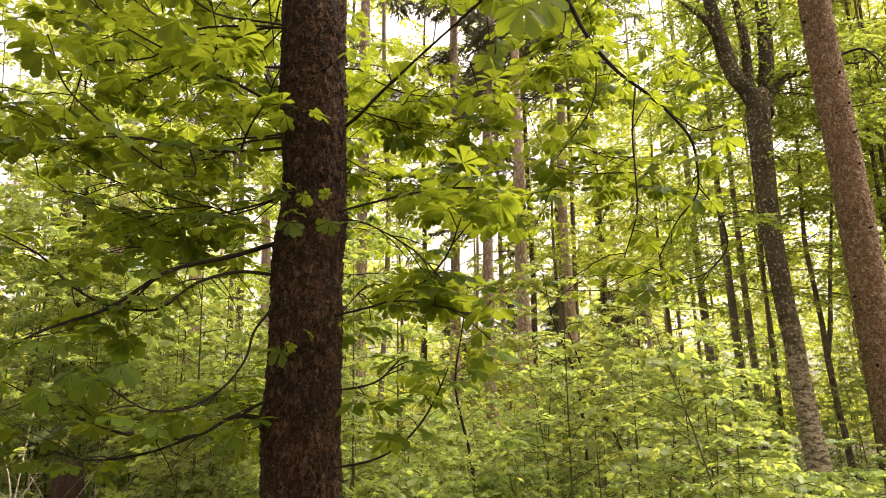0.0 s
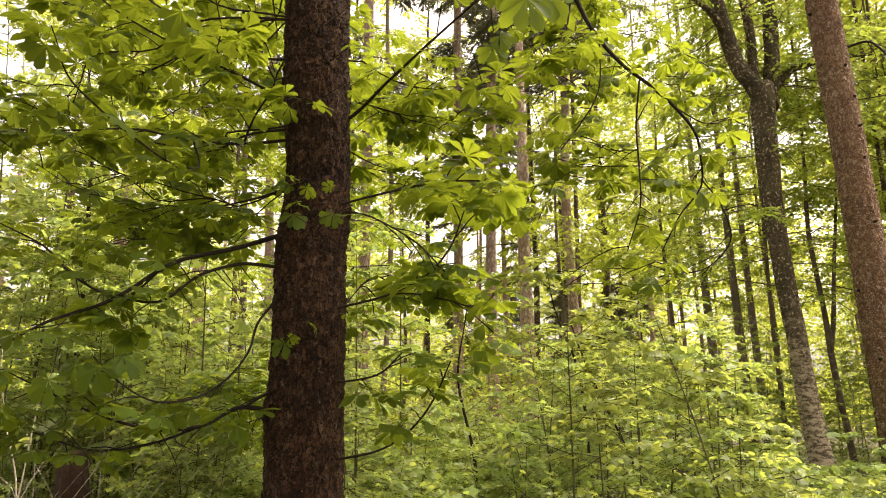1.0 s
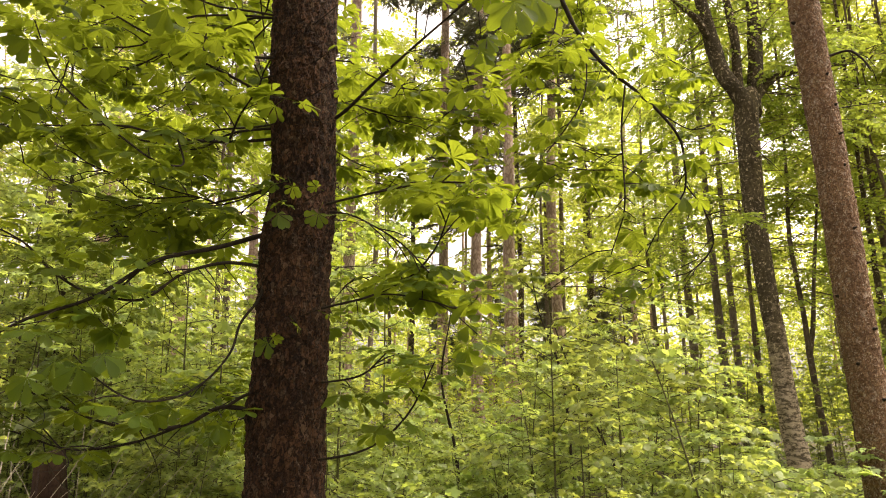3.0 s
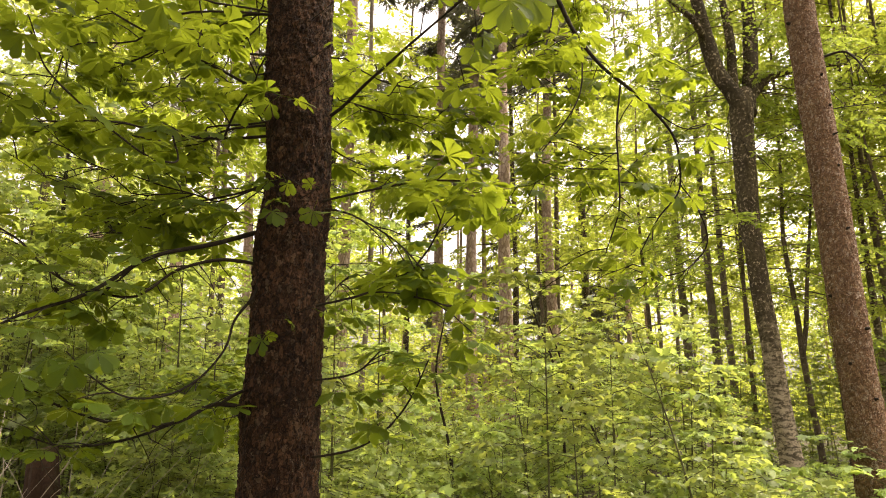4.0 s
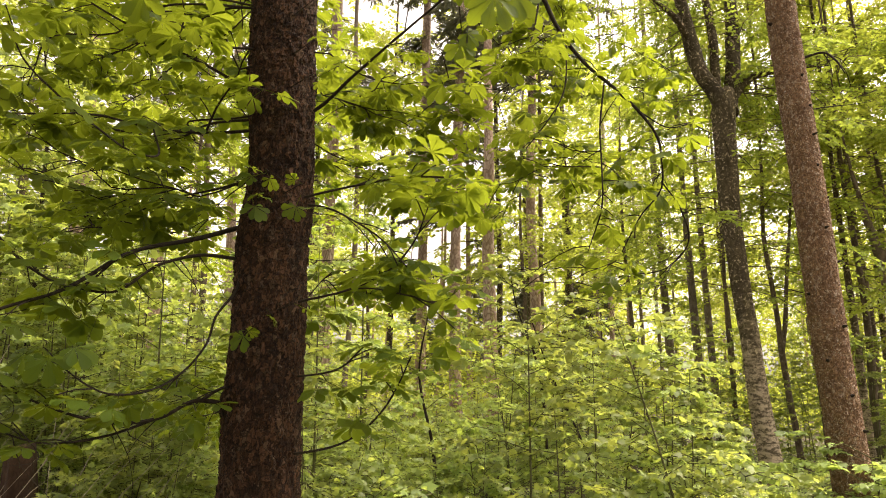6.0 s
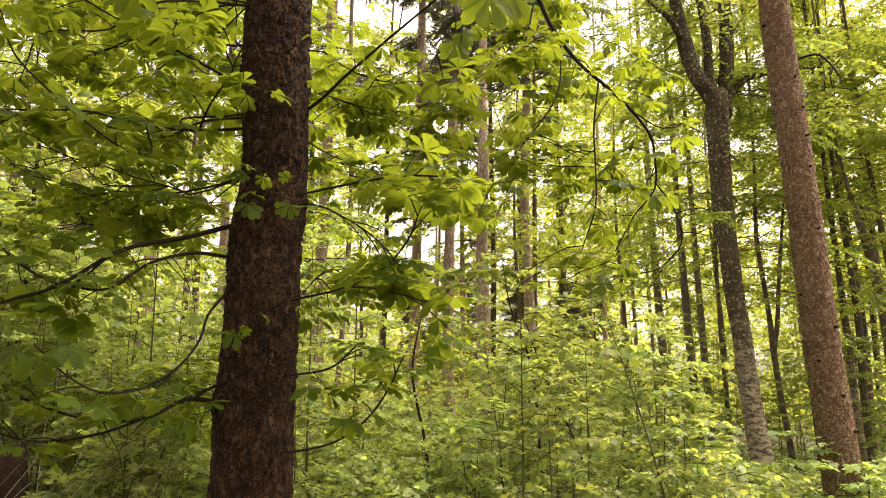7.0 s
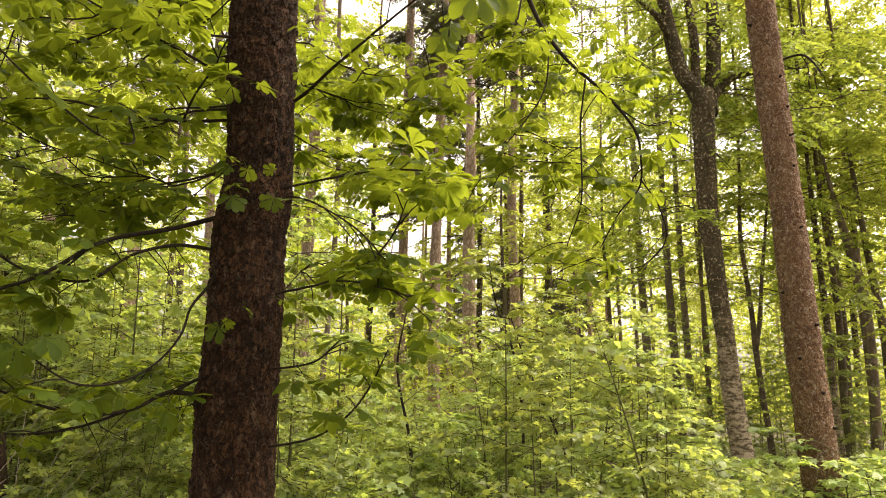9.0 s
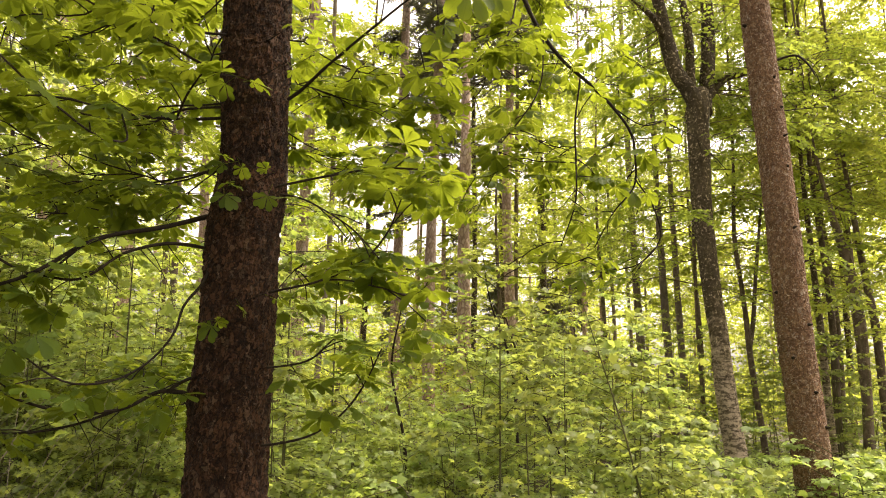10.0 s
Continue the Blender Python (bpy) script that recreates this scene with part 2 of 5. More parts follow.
def raw_mesh(name, verts, faces, material, uv=None, smooth=True):
    """A mesh from arrays; faces: a list of index arrays, each with one number of corners."""
    me = bpy.data.meshes.new(name)
    verts = np.asarray(verts, np.float32)
    faces = [np.asarray(f, np.int32) for f in faces if len(f)]
    me.vertices.add(len(verts))
    me.vertices.foreach_set("co", verts.ravel())
    loops = np.concatenate([f.ravel() for f in faces])
    sizes = np.concatenate([np.full(len(f), f.shape[1], np.int32) for f in faces])
    me.loops.add(len(loops))
    me.loops.foreach_set("vertex_index", loops)
    me.polygons.add(len(sizes))
    me.polygons.foreach_set("loop_start", np.concatenate([[0], np.cumsum(sizes)[:-1]]).astype(np.int32))
    me.polygons.foreach_set("use_smooth", np.full(len(sizes), smooth))
    if uv is not None:
        layer = me.uv_layers.new(name="UVMap")
        layer.data.foreach_set("uv", np.asarray(uv, np.float32)[loops].ravel())
    me.update(calc_edges=True)
    me.validate()
    me.materials.append(material)
    return me


def part(name, me, parent, label="", kind=""):
    ob = new(name, me)
    ob.parent = parent
    return tagged(ob, label, kind=kind)


def thing(name, place, label, category, group="", kind=""):
    ob = new(name)
    ob.empty_display_size = 0.2
    ob.location = place
    return tagged(ob, label, category, group, kind)


def smooth_path(points, step):
    """A smooth curve through rows (x, y, z, r), about one row each step metres."""
    p = np.asarray(points, float)
    if len(p) == 2:
        p = np.array([p[0], 0.5 * (p[0] + p[1]), p[1]])
    h = np.linalg.norm(np.diff(p[:, :3], axis=0), axis=1)[:, None] + 1e-6
    slope = np.diff(p, axis=0) / h
    m = np.vstack([slope[:1], (slope[:-1] * h[1:] + slope[1:] * h[:-1]) / (h[:-1] + h[1:]), slope[-1:]])
    out = []
    for k in range(len(p) - 1):
        n = max(1, int(h[k, 0] / step))
        u = (np.arange(n) / n)[:, None]
        out.append((2 * u ** 3 - 3 * u ** 2 + 1) * p[k] + (u ** 3 - 2 * u ** 2 + u) * h[k] * m[k] + (3 * u ** 2 - 2 * u ** 3) * p[k + 1] + (u ** 3 - u ** 2) * h[k] * m[k + 1])
    out.append(p[-1:])
    out = np.vstack(out)
    out[:, 3] = np.maximum(out[:, 3], 0.0008)
    return out


def tube(path, sides, relief=None):
    """Rings round a path of rows (x, y, z, r). relief(angle, length, r): metres outwards."""
    path = np.asarray(path, float)
    c, r = path[:, :3], path[:, 3]
    tan = np.gradient(c, axis=0)
    tan /= np.linalg.norm(tan, axis=1)[:, None] + 1e-9
    ref = np.array([0, 1.0, 0]) if abs(tan[len(tan) // 2][1]) < 0.8 else np.array([0, 0, 1.0])
    u = np.cross(tan, ref)
    u /= np.linalg.norm(u, axis=1)[:, None] + 1e-9
    v = np.cross(tan, u)
    ang = np.arange(sides) / sides * 2 * np.pi
    rr = np.repeat(r[:, None], sides, 1)
    if relief:
        run = np.concatenate([[0], np.cumsum(np.linalg.norm(np.diff(c, axis=0), axis=1))])
        rr = rr + relief(np.repeat(ang[None], len(r), 0), np.repeat(run[:, None], sides, 1), rr)
    verts = c[:, None] + rr[..., None] * (np.cos(ang)[None, :, None] * u[:, None] + np.sin(ang)[None, :, None] * v[:, None])
    n, i = len(path), np.arange(len(path) - 1)[:, None] * sides
    j, k = np.arange(sides)[None], (np.arange(sides)[None] + 1) % sides
    quads = np.stack([i + j, i + k, i + sides + k, i + sides + j], -1).reshape(-1, 4)
    caps = [np.arange(sides)[::-1], np.arange(sides) + (n - 1) * sides]
    return verts.reshape(-1, 3), quads, np.array(caps)


def tubes_mesh(name, paths, sides, material, relief=None, smooth=True):
    V, Q, C, off = [], [], [], 0
    for p in paths:
        v, q, c = tube(p, sides, relief)
        V.append(v), Q.append(q + off), C.append(c + off)
        off += len(v)
    return raw_mesh(name, np.vstack(V), [np.vstack(Q), np.vstack(C)], material, smooth=smooth)


def hashed(i, j, k=0):
    h = (i.astype(np.int64) * 374761393 + j.astype(np.int64) * 668265263 + np.int64(k) * 1274126177) & 0xFFFFFFFF
    h = ((h ^ (h >> 13)) * 1274126177) & 0xFFFFFFFF
    return ((h ^ (h >> 16)) & 0xFFFF) / 65535.0


def grain2(x, y, seed=0):
    """Smooth value noise, 0 to 1."""
    i, j = np.floor(x), np.floor(y)
    a, b = x - i, y - j
    a, b = a * a * (3 - 2 * a), b * b * (3 - 2 * b)
    return (hashed(i, j, seed) * (1 - a) + hashed(i + 1, j, seed) * a) * (1 - b) + (hashed(i, j + 1, seed) * (1 - a) + hashed(i + 1, j + 1, seed) * a) * b


def plates2(x, y, seed=0):
    """Cells: the gap to the next cell's edge, and a number of each cell's own."""
    i, j = np.floor(x), np.floor(y)
    near, second, who = np.full(x.shape, 9.0), np.full(x.shape, 9.0), np.zeros(x.shape)
    for a in (-1, 0, 1):
        for b in (-1, 0, 1):
            d = np.hypot(i + a + hashed(i + a, j + b, seed) - x, j + b + hashed(i + a, j + b, seed + 1) - y)
            closer = d < near
            second = np.where(closer, near, np.minimum(second, d))
            who = np.where(closer, hashed(i + a, j + b, seed + 2), who)
            near = np.where(closer, d, near)
    return second - near, who


def flaky(angle, run, r):
    """Chestnut bark: lifted scales with dark gaps, and swellings round old branch scars."""
    x, y = angle * 0.2, run
    warp = 0.6 * grain2(x * 22, y * 16, 5)
    gap, who = plates2(x / 0.027 + 2.6 * warp, y / 0.045 + 2.2 * warp, 11)
    small, who2 = plates2(x / 0.013 + warp, y / 0.018, 17)
    out = 0.013 * (who - 0.5) * np.clip(gap * 6, 0, 1) - 0.009 * np.exp(-gap * 12) + 0.007 * (who2 - 0.5)
    out = out + 0.004 * (grain2(x * 160, y * 120, 3) - 0.5) + 0.007 * (grain2(x * 9, y * 5, 9) - 0.5)
    for a, h, size in ((0.2, 3.42, 0.08), (0.1, 2.55, 0.09), (0.2, 1.66, 0.06), (3.3, 3.4, 0.07), (3.2, 2.72, 0.05)):
        away = np.minimum(np.abs(angle - a), 2 * np.pi - np.abs(angle - a)) * r
        out = out + 0.012 * np.exp(-(away ** 2 + (run - h) ** 2) / size ** 2)
    return out


def scaly(angle, run, r):
    """Spruce bark: small thin scales."""
    x, y = angle * 0.2, run
    gap, who = plates2(x / 0.020, y / 0.024, 23)
    ridge = grain2(x * 45, y * 130, 7) + 0.5 * grain2(x * 110, y * 260, 8)
    return 0.010 * (who - 0.5) * np.clip(gap * 5, 0, 1) - 0.005 * np.exp(-gap * 12) + 0.010 * (grain2(x * 12, y * 6, 2) - 0.5) + 0.006 * (ridge - 0.75)


def lumpy(angle, run, r):
    """Smooth old beech: folds and swellings."""
    seam = np.cos(angle) * 0.5 + 0.5
    x = np.cos(angle) * 2 + 7
    z = np.sin(angle) * 2 + 7
    return r * (0.22 * (grain2(x + run * 0.15, z + run * 1.1, 4) - 0.5) + 0.07 * (grain2(x * 3, z * 3 + run * 4, 6) - 0.5)) + 0.006 * (grain2(x * 9, z * 9 + run * 14, 8) - 0.5) * seam


# ---- leaves: templates lie flat, stalk at the origin, tip towards +y ----


def unit(v):
    return v / (np.linalg.norm(v, axis=-1, keepdims=True) + 1e-9)


SIMPLE = (np.array([(0, 0, 0), (-0.30, 0.42, 0.07), (0, 1, -0.06), (0.30, 0.42, 0.07)]), np.array([(0, 2, 1), (0, 3, 2)]))
OVAL = (np.array([(0, 0, 0), (-0.24, 0.25, 0.05), (-0.30, 0.55, 0.05), (0, 1, -0.08), (0.30, 0.55, 0.05), (0.24, 0.25, 0.05)]), np.array([(0, 3, 2, 1), (0, 5, 4, 3)]))
MAPLE = (np.array([(0, 0, 0), (-0.44, 0.06, -0.08), (-0.36, 0.22, 0.03), (-0.50, 0.56, -0.12), (-0.27, 0.58, 0.04), (0, 0.98, -0.16),
                   (0.27, 0.58, 0.04), (0.50, 0.56, -0.12), (0.36, 0.22, 0.03), (0.44, 0.06, -0.08)]),
         np.array([(0, i + 1, i) for i in range(1, 9)]))


def scatter(template, pos, along, up, size):
    """All leaves as one array of corners and one of triangles."""
    tv, tf = template
    y = unit(along)
    x = unit(np.cross(y, up))
    z = np.cross(x, y)
    s = size[:, None, None]
    v = pos[:, None] + s * (tv[None, :, 0:1] * x[:, None] + tv[None, :, 1:2] * y[:, None] + tv[None, :, 2:3] * z[:, None])
    f = tf[None] + (np.arange(len(pos)) * len(tv))[:, None, None]
    return v.reshape(-1, 3), f.reshape(-1, tf.shape[1])


def leaves_mesh(name, template, sprays, material, size_spread=0.3):
    pos, along, up, size = (np.concatenate([s[i] for s in sprays]) for i in range(4))
    size = size * rng.uniform(1 - size_spread, 1 + size_spread, len(size))
    v, f = scatter(template, pos, along, up, size)
    return raw_mesh(name, v, [f], material)


def spray(branch, twigs, per, reach, leaf, start=0.2, tilt=0.35, droop=0.15):
    """Leaves in a flat layer on side twigs along a branch. Returns (leaf rows, twig paths)."""
    b = np.asarray(branch)[:, :3]
    s = np.sort(rng.uniform(start, 1.0, twigs))
    idx = s * (len(b) - 1)
    lo = np.minimum(idx.astype(int), len(b) - 2)
    base = b[lo] + (b[lo + 1] - b[lo]) * (idx - lo)[:, None]
    tan = unit(b[lo + 1] - b[lo])
    side = unit(np.cross(tan, [0, 0, 1.0])) * np.where(np.arange(twigs) % 2, 1, -1)[:, None]
    d = unit(side * rng.uniform(0.5, 1.0, (twigs, 1)) + tan * rng.uniform(0.4, 1.0, (twigs, 1)) + rng.normal(0, 0.12, (twigs, 3)))
    length = reach * (1.15 - 0.75 * s) * rng.uniform(0.6, 1.2, twigs)
    u = (np.arange(per) + 0.7) / per
    pos = base[:, None] + d[:, None] * (length[:, None] * u[None])[..., None]
    pos[..., 2] -= droop * length[:, None] * u[None] ** 2
    sgn = np.where(np.arange(per) % 2, 1, -1)[None, :, None]
    cross = unit(np.cross(d, [0, 0, 1.0]))
    along = d[:, None] * 0.7 + cross[:, None] * sgn * 0.8 + rng.normal(0, 0.25, pos.shape)
    along[..., 2] -= 0.2
    up = np.array([0, 0, 1.0]) + rng.normal(0, tilt, pos.shape)
    tips = base + d * length[:, None]
    tips[:, 2] -= droop * length
    paths = [np.array([(*p, 0.004), (*q, 0.0015)]) for p, q in zip(base, tips)]
    n = twigs * per
    return (pos.reshape(n, 3), along.reshape(n, 3), up.reshape(n, 3), np.full(n, leaf)), paths


def limb(base, azimuth, length, rise, sag, r0, n=6, bend=0.25):
    """A branch path that rises, then sags towards its tip."""
    u = np.linspace(0, 1, n)
    a = azimuth + bend * rng.normal() * u
    out = np.zeros((n, 4))
    out[:, 0] = base[0] + np.cos(a) * length * u
    out[:, 1] = base[1] + np.sin(a) * length * u
    out[:, 2] = base[2] + length * (rise * u - sag * u ** 2)
    out[1:, :3] += rng.normal(0, 0.02 * length, (n - 1, 3))
    out[:, 3] = r0 * (1 - 0.85 * u)
    return out

# ---- ground ----


def ground_height(x, y):
    return 0.10 * (grain2(x * 0.35 + 50, y * 0.35 + 50, 31) - 0.5) + 0.05 * (grain2(x * 1.6 + 90, y * 1.6 + 90, 32) - 0.5)


def build_ground():
    a = np.linspace(-1, 1, 181)
    line = np.sign(a) * (np.expm1(np.abs(a) * 5.2) / np.expm1(5.2)) * 900
    X, Y = np.meshgrid(line, line + 6)
    V = np.stack([X, Y, ground_height(X, Y)], -1).reshape(-1, 3)
    n = len(line)
    i = (np.arange(n - 1)[:, None] * n + np.arange(n - 1)[None]).ravel()
    tagged(new("ground", raw_mesh("ground", V, [np.stack([i, i + 1, i + n + 1, i + n], -1)], SOIL)),
           "brown forest floor under leaf litter and low green plants", "forest floor", kind="structure")


build_ground()


def local(path, base):
    p = np.asarray(path, float).copy()
    p[:, :3] -= np.asarray(base, float)
    return p


# ---- crowns that several trees share ----


def broadleaf_crown(z0, z1, branches, l0, l1, twigs, per, reach, leaf, template, material, rise=0.4, sag=0.45, top_narrow=0.6, tilt=0.6):
    sprays, wood = [], []
    for k in range(branches):
        u = rng.uniform()
        z = z0 + (z1 - z0) * u
        length = rng.uniform(l0, l1) * (1 - top_narrow * u ** 2)
        b = limb((0, 0, z), rng.uniform(0, 2 * math.pi), length, rise * rng.uniform(0.3, 1.6), sag * rng.uniform(0.3, 1.4), 0.0045 * length + 0.002)
        rows, paths = spray(b, twigs, per, reach, leaf, tilt=tilt, droop=rng.uniform(0.1, 0.6))
        sprays.append(rows)
        wood += [b] + paths[::16]
    return leaves_mesh("crown", template, sprays, material), tubes_mesh("branchwork", wood, 3, DARK_BARK)


HIGH_CROWNS = [broadleaf_crown(z0, z1, 44, 2.2, 4.6, 13, 8, 1.0, 0.178, SIMPLE, FAR_LEAF) for z0, z1 in ((5, 17), (6.5, 19), (4.5, 15))]
FINE_CROWNS = [broadleaf_crown(z0, z1, 36, 1.6, 3.8, 15, 11, 0.85, 0.107, SIMPLE, FAR_LEAF, tilt=0.55) for z0, z1 in ((3.2, 14), (4.5, 16), (5.5, 17))]
YOUNG_CROWNS = [broadleaf_crown(z0, z1, 38, 1.5, 3.3, 15, 13, 0.75, 0.09, OVAL, BEECH_LEAF, rise=0.25, tilt=0.5) for z0, z1 in ((2.6, 11), (3.4, 11.5))]
LOW_CROWNS = [broadleaf_crown(z0, z1, 44, 1.6, 3.4, 13, 8, 0.8, 0.147, SIMPLE, FAR_LEAF) for z0, z1 in ((1.8, 9), (2.4, 11), (3.0, 12))]


def needle_crown(z0, z1, branches, l0, l1, material=NEEDLES):
    sprays, wood = [], []
    for k in range(branches):
        u = rng.uniform() ** 0.8
        length = rng.uniform(l0, l1) * (1 - 0.75 * u)
        b = limb((0, 0, z0 + (z1 - z0) * u), rng.uniform(0, 2 * math.pi), length, 0.05, 0.35, 0.014 * length + 0.006)
        rows, paths = spray(b, 14, 13, 0.6, 0.26, tilt=0.9, droop=0.5, start=0.15)
        sprays.append(rows)
        wood += [b] + paths[::4]
    thin = (SIMPLE[0] * np.array([0.35, 1, 1]), SIMPLE[1])
    return leaves_mesh("crown", thin, sprays, material), tubes_mesh("branchwork", wood, 3, DARK_BARK)


NEEDLE_CROWNS = [needle_crown(8, 25, 46, 1.6, 3.2), needle_crown(9.5, 24, 40, 1.4, 2.8)]
SPRUCE_CROWN = needle_crown(9.5, 22, 36, 1.6, 3.0)
YOUNG_SPRUCE_CROWN = needle_crown(0.6, 7.5, 40, 0.9, 1.9)


def tree(name, path, bark, label, category, crown=None, group="", crown_scale=1.0, turn=0.0, crown_at=8.0, sides=12, step=0.35, relief=lumpy, girth=1.0):
    """A tree: its trunk along path (rows of x, y, z and radius), and a crown about it."""
    path = np.asarray(path, float) * np.array([1, 1, 1, girth])
    base = np.array([path[0][0], path[0][1], 0.0])
    ob = thing(name, base, label, category, group)
    p = smooth_path(local(path, base), step)
    fine = p[:, 2] < 6.8
    if step < 0.05:   # only the lower stem is seen from near
        part("upper_trunk", tubes_mesh("upper_trunk", [p[~fine][::25]], 16, bark, lumpy), ob)
    part("trunk", tubes_mesh("trunk", [p[fine] if step < 0.05 else p], sides, bark, relief, smooth=step >= 0.05), ob)
    if crown:
        k = int(np.argmin(np.abs(p[:, 2] - crown_at)))
        for me, what in zip(crown, ("crown", "branchwork")):
            c = part(what, me, ob, kind="stuff" if what == "branchwork" else "")
            c.location = (p[k, 0], p[k, 1], 0)
            c.rotation_euler, c.scale = (0, 0, turn), (crown_scale,) * 3
    return ob


rng = np.random.default_rng(21)

# ---- the tall trees ----
PINE = "tall bare pinkish-brown pine trunk rising from the undergrowth"
tree("pine_tree", [(0.89, 25, -0.15, 0.284), (0.88, 25, 0.64, 0.247), (0.81, 25, 3.5, 0.221), (0.83, 25, 11.07, 0.19), (0.90, 25, 17.15, 0.164), (0.96, 25, 26, 0.057)], PINE_BARK, PINE, "pine tree", NEEDLE_CROWNS[0], "pines", 0.9, 0.3)
tree("pine_tree", [(-0.51, 29, -0.15, 0.257), (-0.52, 29, 6.26, 0.224), (-0.55, 29, 12.84, 0.208), (-0.60, 29, 20.06, 0.177), (-0.63, 29, 28, 0.062)], PINE_BARK, PINE + " with dark needles", "pine tree", NEEDLE_CROWNS[0], "pines", 1.0, 1.7)
tree("pine_tree", [(2.05, 23, -0.15, 0.266), (1.99, 23, 2.99, 0.232), (1.89, 23, 6.54, 0.209), (1.90, 23, 9.04, 0.194), (1.86, 23, 12.78, 0.158), (1.79, 23, 25, 0.055)], PINE_BARK, PINE, "pine tree", NEEDLE_CROWNS[1], "pines", 1.6, 2.2)
tree("pine_tree", [(4.38, 27, -0.15, 0.25), (4.19, 27, 4.62, 0.218), (4.01, 27, 8.15, 0.2), (4.11, 27, 15.02, 0.173), (4.22, 27, 27, 0.061)], PINE_BARK, PINE, "pine tree", NEEDLE_CROWNS[1], "pines", 1.7, 4.0)
tree("pine_tree", [(4.54, 28, -0.15, 0.123), (4.56, 28, 4.73, 0.107), (4.57, 28, 8.15, 0.097), (4.61, 28, 24, 0.034)], DARK_BARK, "slim dark pine trunk beside a thicker pale one", "pine tree", NEEDLE_CROWNS[1], "pines", 1.5, 5.0)
tree("pine_tree", [(-3.54, 22, -0.15, 0.215), (-3.61, 22, 9.65, 0.187), (-3.63, 22, 11.77, 0.18), (-3.68, 22, 14.19, 0.174), (-3.81, 22, 24, 0.061)], PINE_BARK, PINE, "pine tree", NEEDLE_CROWNS[1], "pines", 1.15, 0.9)
tree("pine_tree", [(-8.57, 21, -0.15, 0.207), (-8.79, 21, 5.2, 0.18), (-8.93, 21, 7.83, 0.167), (-9.43, 21, 24, 0.058)], PINE_BARK, PINE, "pine tree", NEEDLE_CROWNS[1], "pines", 1.0, 3.1)
tree("pine_tree", [(-7.16, 24, -0.15, 0.213), (-7.4, 24, 5.34, 0.185), (-7.59, 24, 8.76, 0.169), (-8.08, 24, 24, 0.059)], PINE_BARK, PINE, "pine tree", NEEDLE_CROWNS[0], "pines", 1.0, 5.1)
tree("pine_tree", [(-9.1, 17, -0.15, 0.211), (-9.36, 17, 8.52, 0.184), (-9.43, 17, 10.35, 0.172), (-9.3, 17, 22, 0.061)], PINE_BARK, PINE, "pine tree", NEEDLE_CROWNS[1], "pines", 1.0, 1.1)
tree("pine_tree", [(1.88, 33, -0.15, 0.158), (1.83, 33, 2.48, 0.138), (1.76, 33, 5.24, 0.126), (1.47, 33, 25, 0.044)], PINE_BARK, PINE, "pine tree", NEEDLE_CROWNS[0], "pines", 1.0, 2.6)

YOUNG = "slender dark broadleaf tree with light green leaves"
STEMS = [
    ([(8.65, 32, -0.15, 0.2), (8.62, 32, 2.83, 0.174), (8.56, 32, 6.74, 0.151), (8.4, 32, 24, 0.053)], PINE_BARK),
    ([(10.13, 34, -0.15, 0.115), (10.05, 34, 3.76, 0.1), (9.96, 34, 6.93, 0.087), (9.71, 34, 22, 0.031)], PINE_BARK),
    ([(8.59, 27, -0.15, 0.129), (8.54, 27, 2.21, 0.112), (8.43, 27, 5.96, 0.093), (8.14, 27, 22, 0.032)], HAZE_BARK),
    ([(7.55, 21, -0.15, 0.181), (7.47, 21, 2.26, 0.158), (7.34, 21, 5.28, 0.135), (6.92, 21, 22, 0.047)], HAZE_BARK),
    ([(8.27, 24, -0.15, 0.104), (8.18, 24, 2.74, 0.09), (8.05, 24, 6.01, 0.072), (7.68, 24, 22, 0.025)], HAZE_BARK),
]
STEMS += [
    ([(6.85, 17, -0.15, 0.16), (6.82, 17, 0.77, 0.139), (6.73, 17, 2.71, 0.121), (6.66, 17, 4.74, 0.103), (6.35, 17, 20, 0.036)], HAZE_BARK),
    ([(7.6, 18, -0.15, 0.136), (7.58, 18, 0.73, 0.118), (7.49, 18, 3.08, 0.106), (7.44, 18, 5.01, 0.093), (7.21, 18, 20, 0.033)], HAZE_BARK),
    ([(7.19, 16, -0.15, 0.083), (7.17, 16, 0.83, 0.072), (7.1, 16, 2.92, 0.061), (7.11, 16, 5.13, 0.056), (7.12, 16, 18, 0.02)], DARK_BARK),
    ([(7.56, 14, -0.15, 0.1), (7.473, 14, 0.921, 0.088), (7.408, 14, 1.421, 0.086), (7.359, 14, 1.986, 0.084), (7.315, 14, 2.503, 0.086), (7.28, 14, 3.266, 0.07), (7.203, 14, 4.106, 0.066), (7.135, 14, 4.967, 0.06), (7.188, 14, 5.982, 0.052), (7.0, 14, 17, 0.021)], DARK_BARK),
]
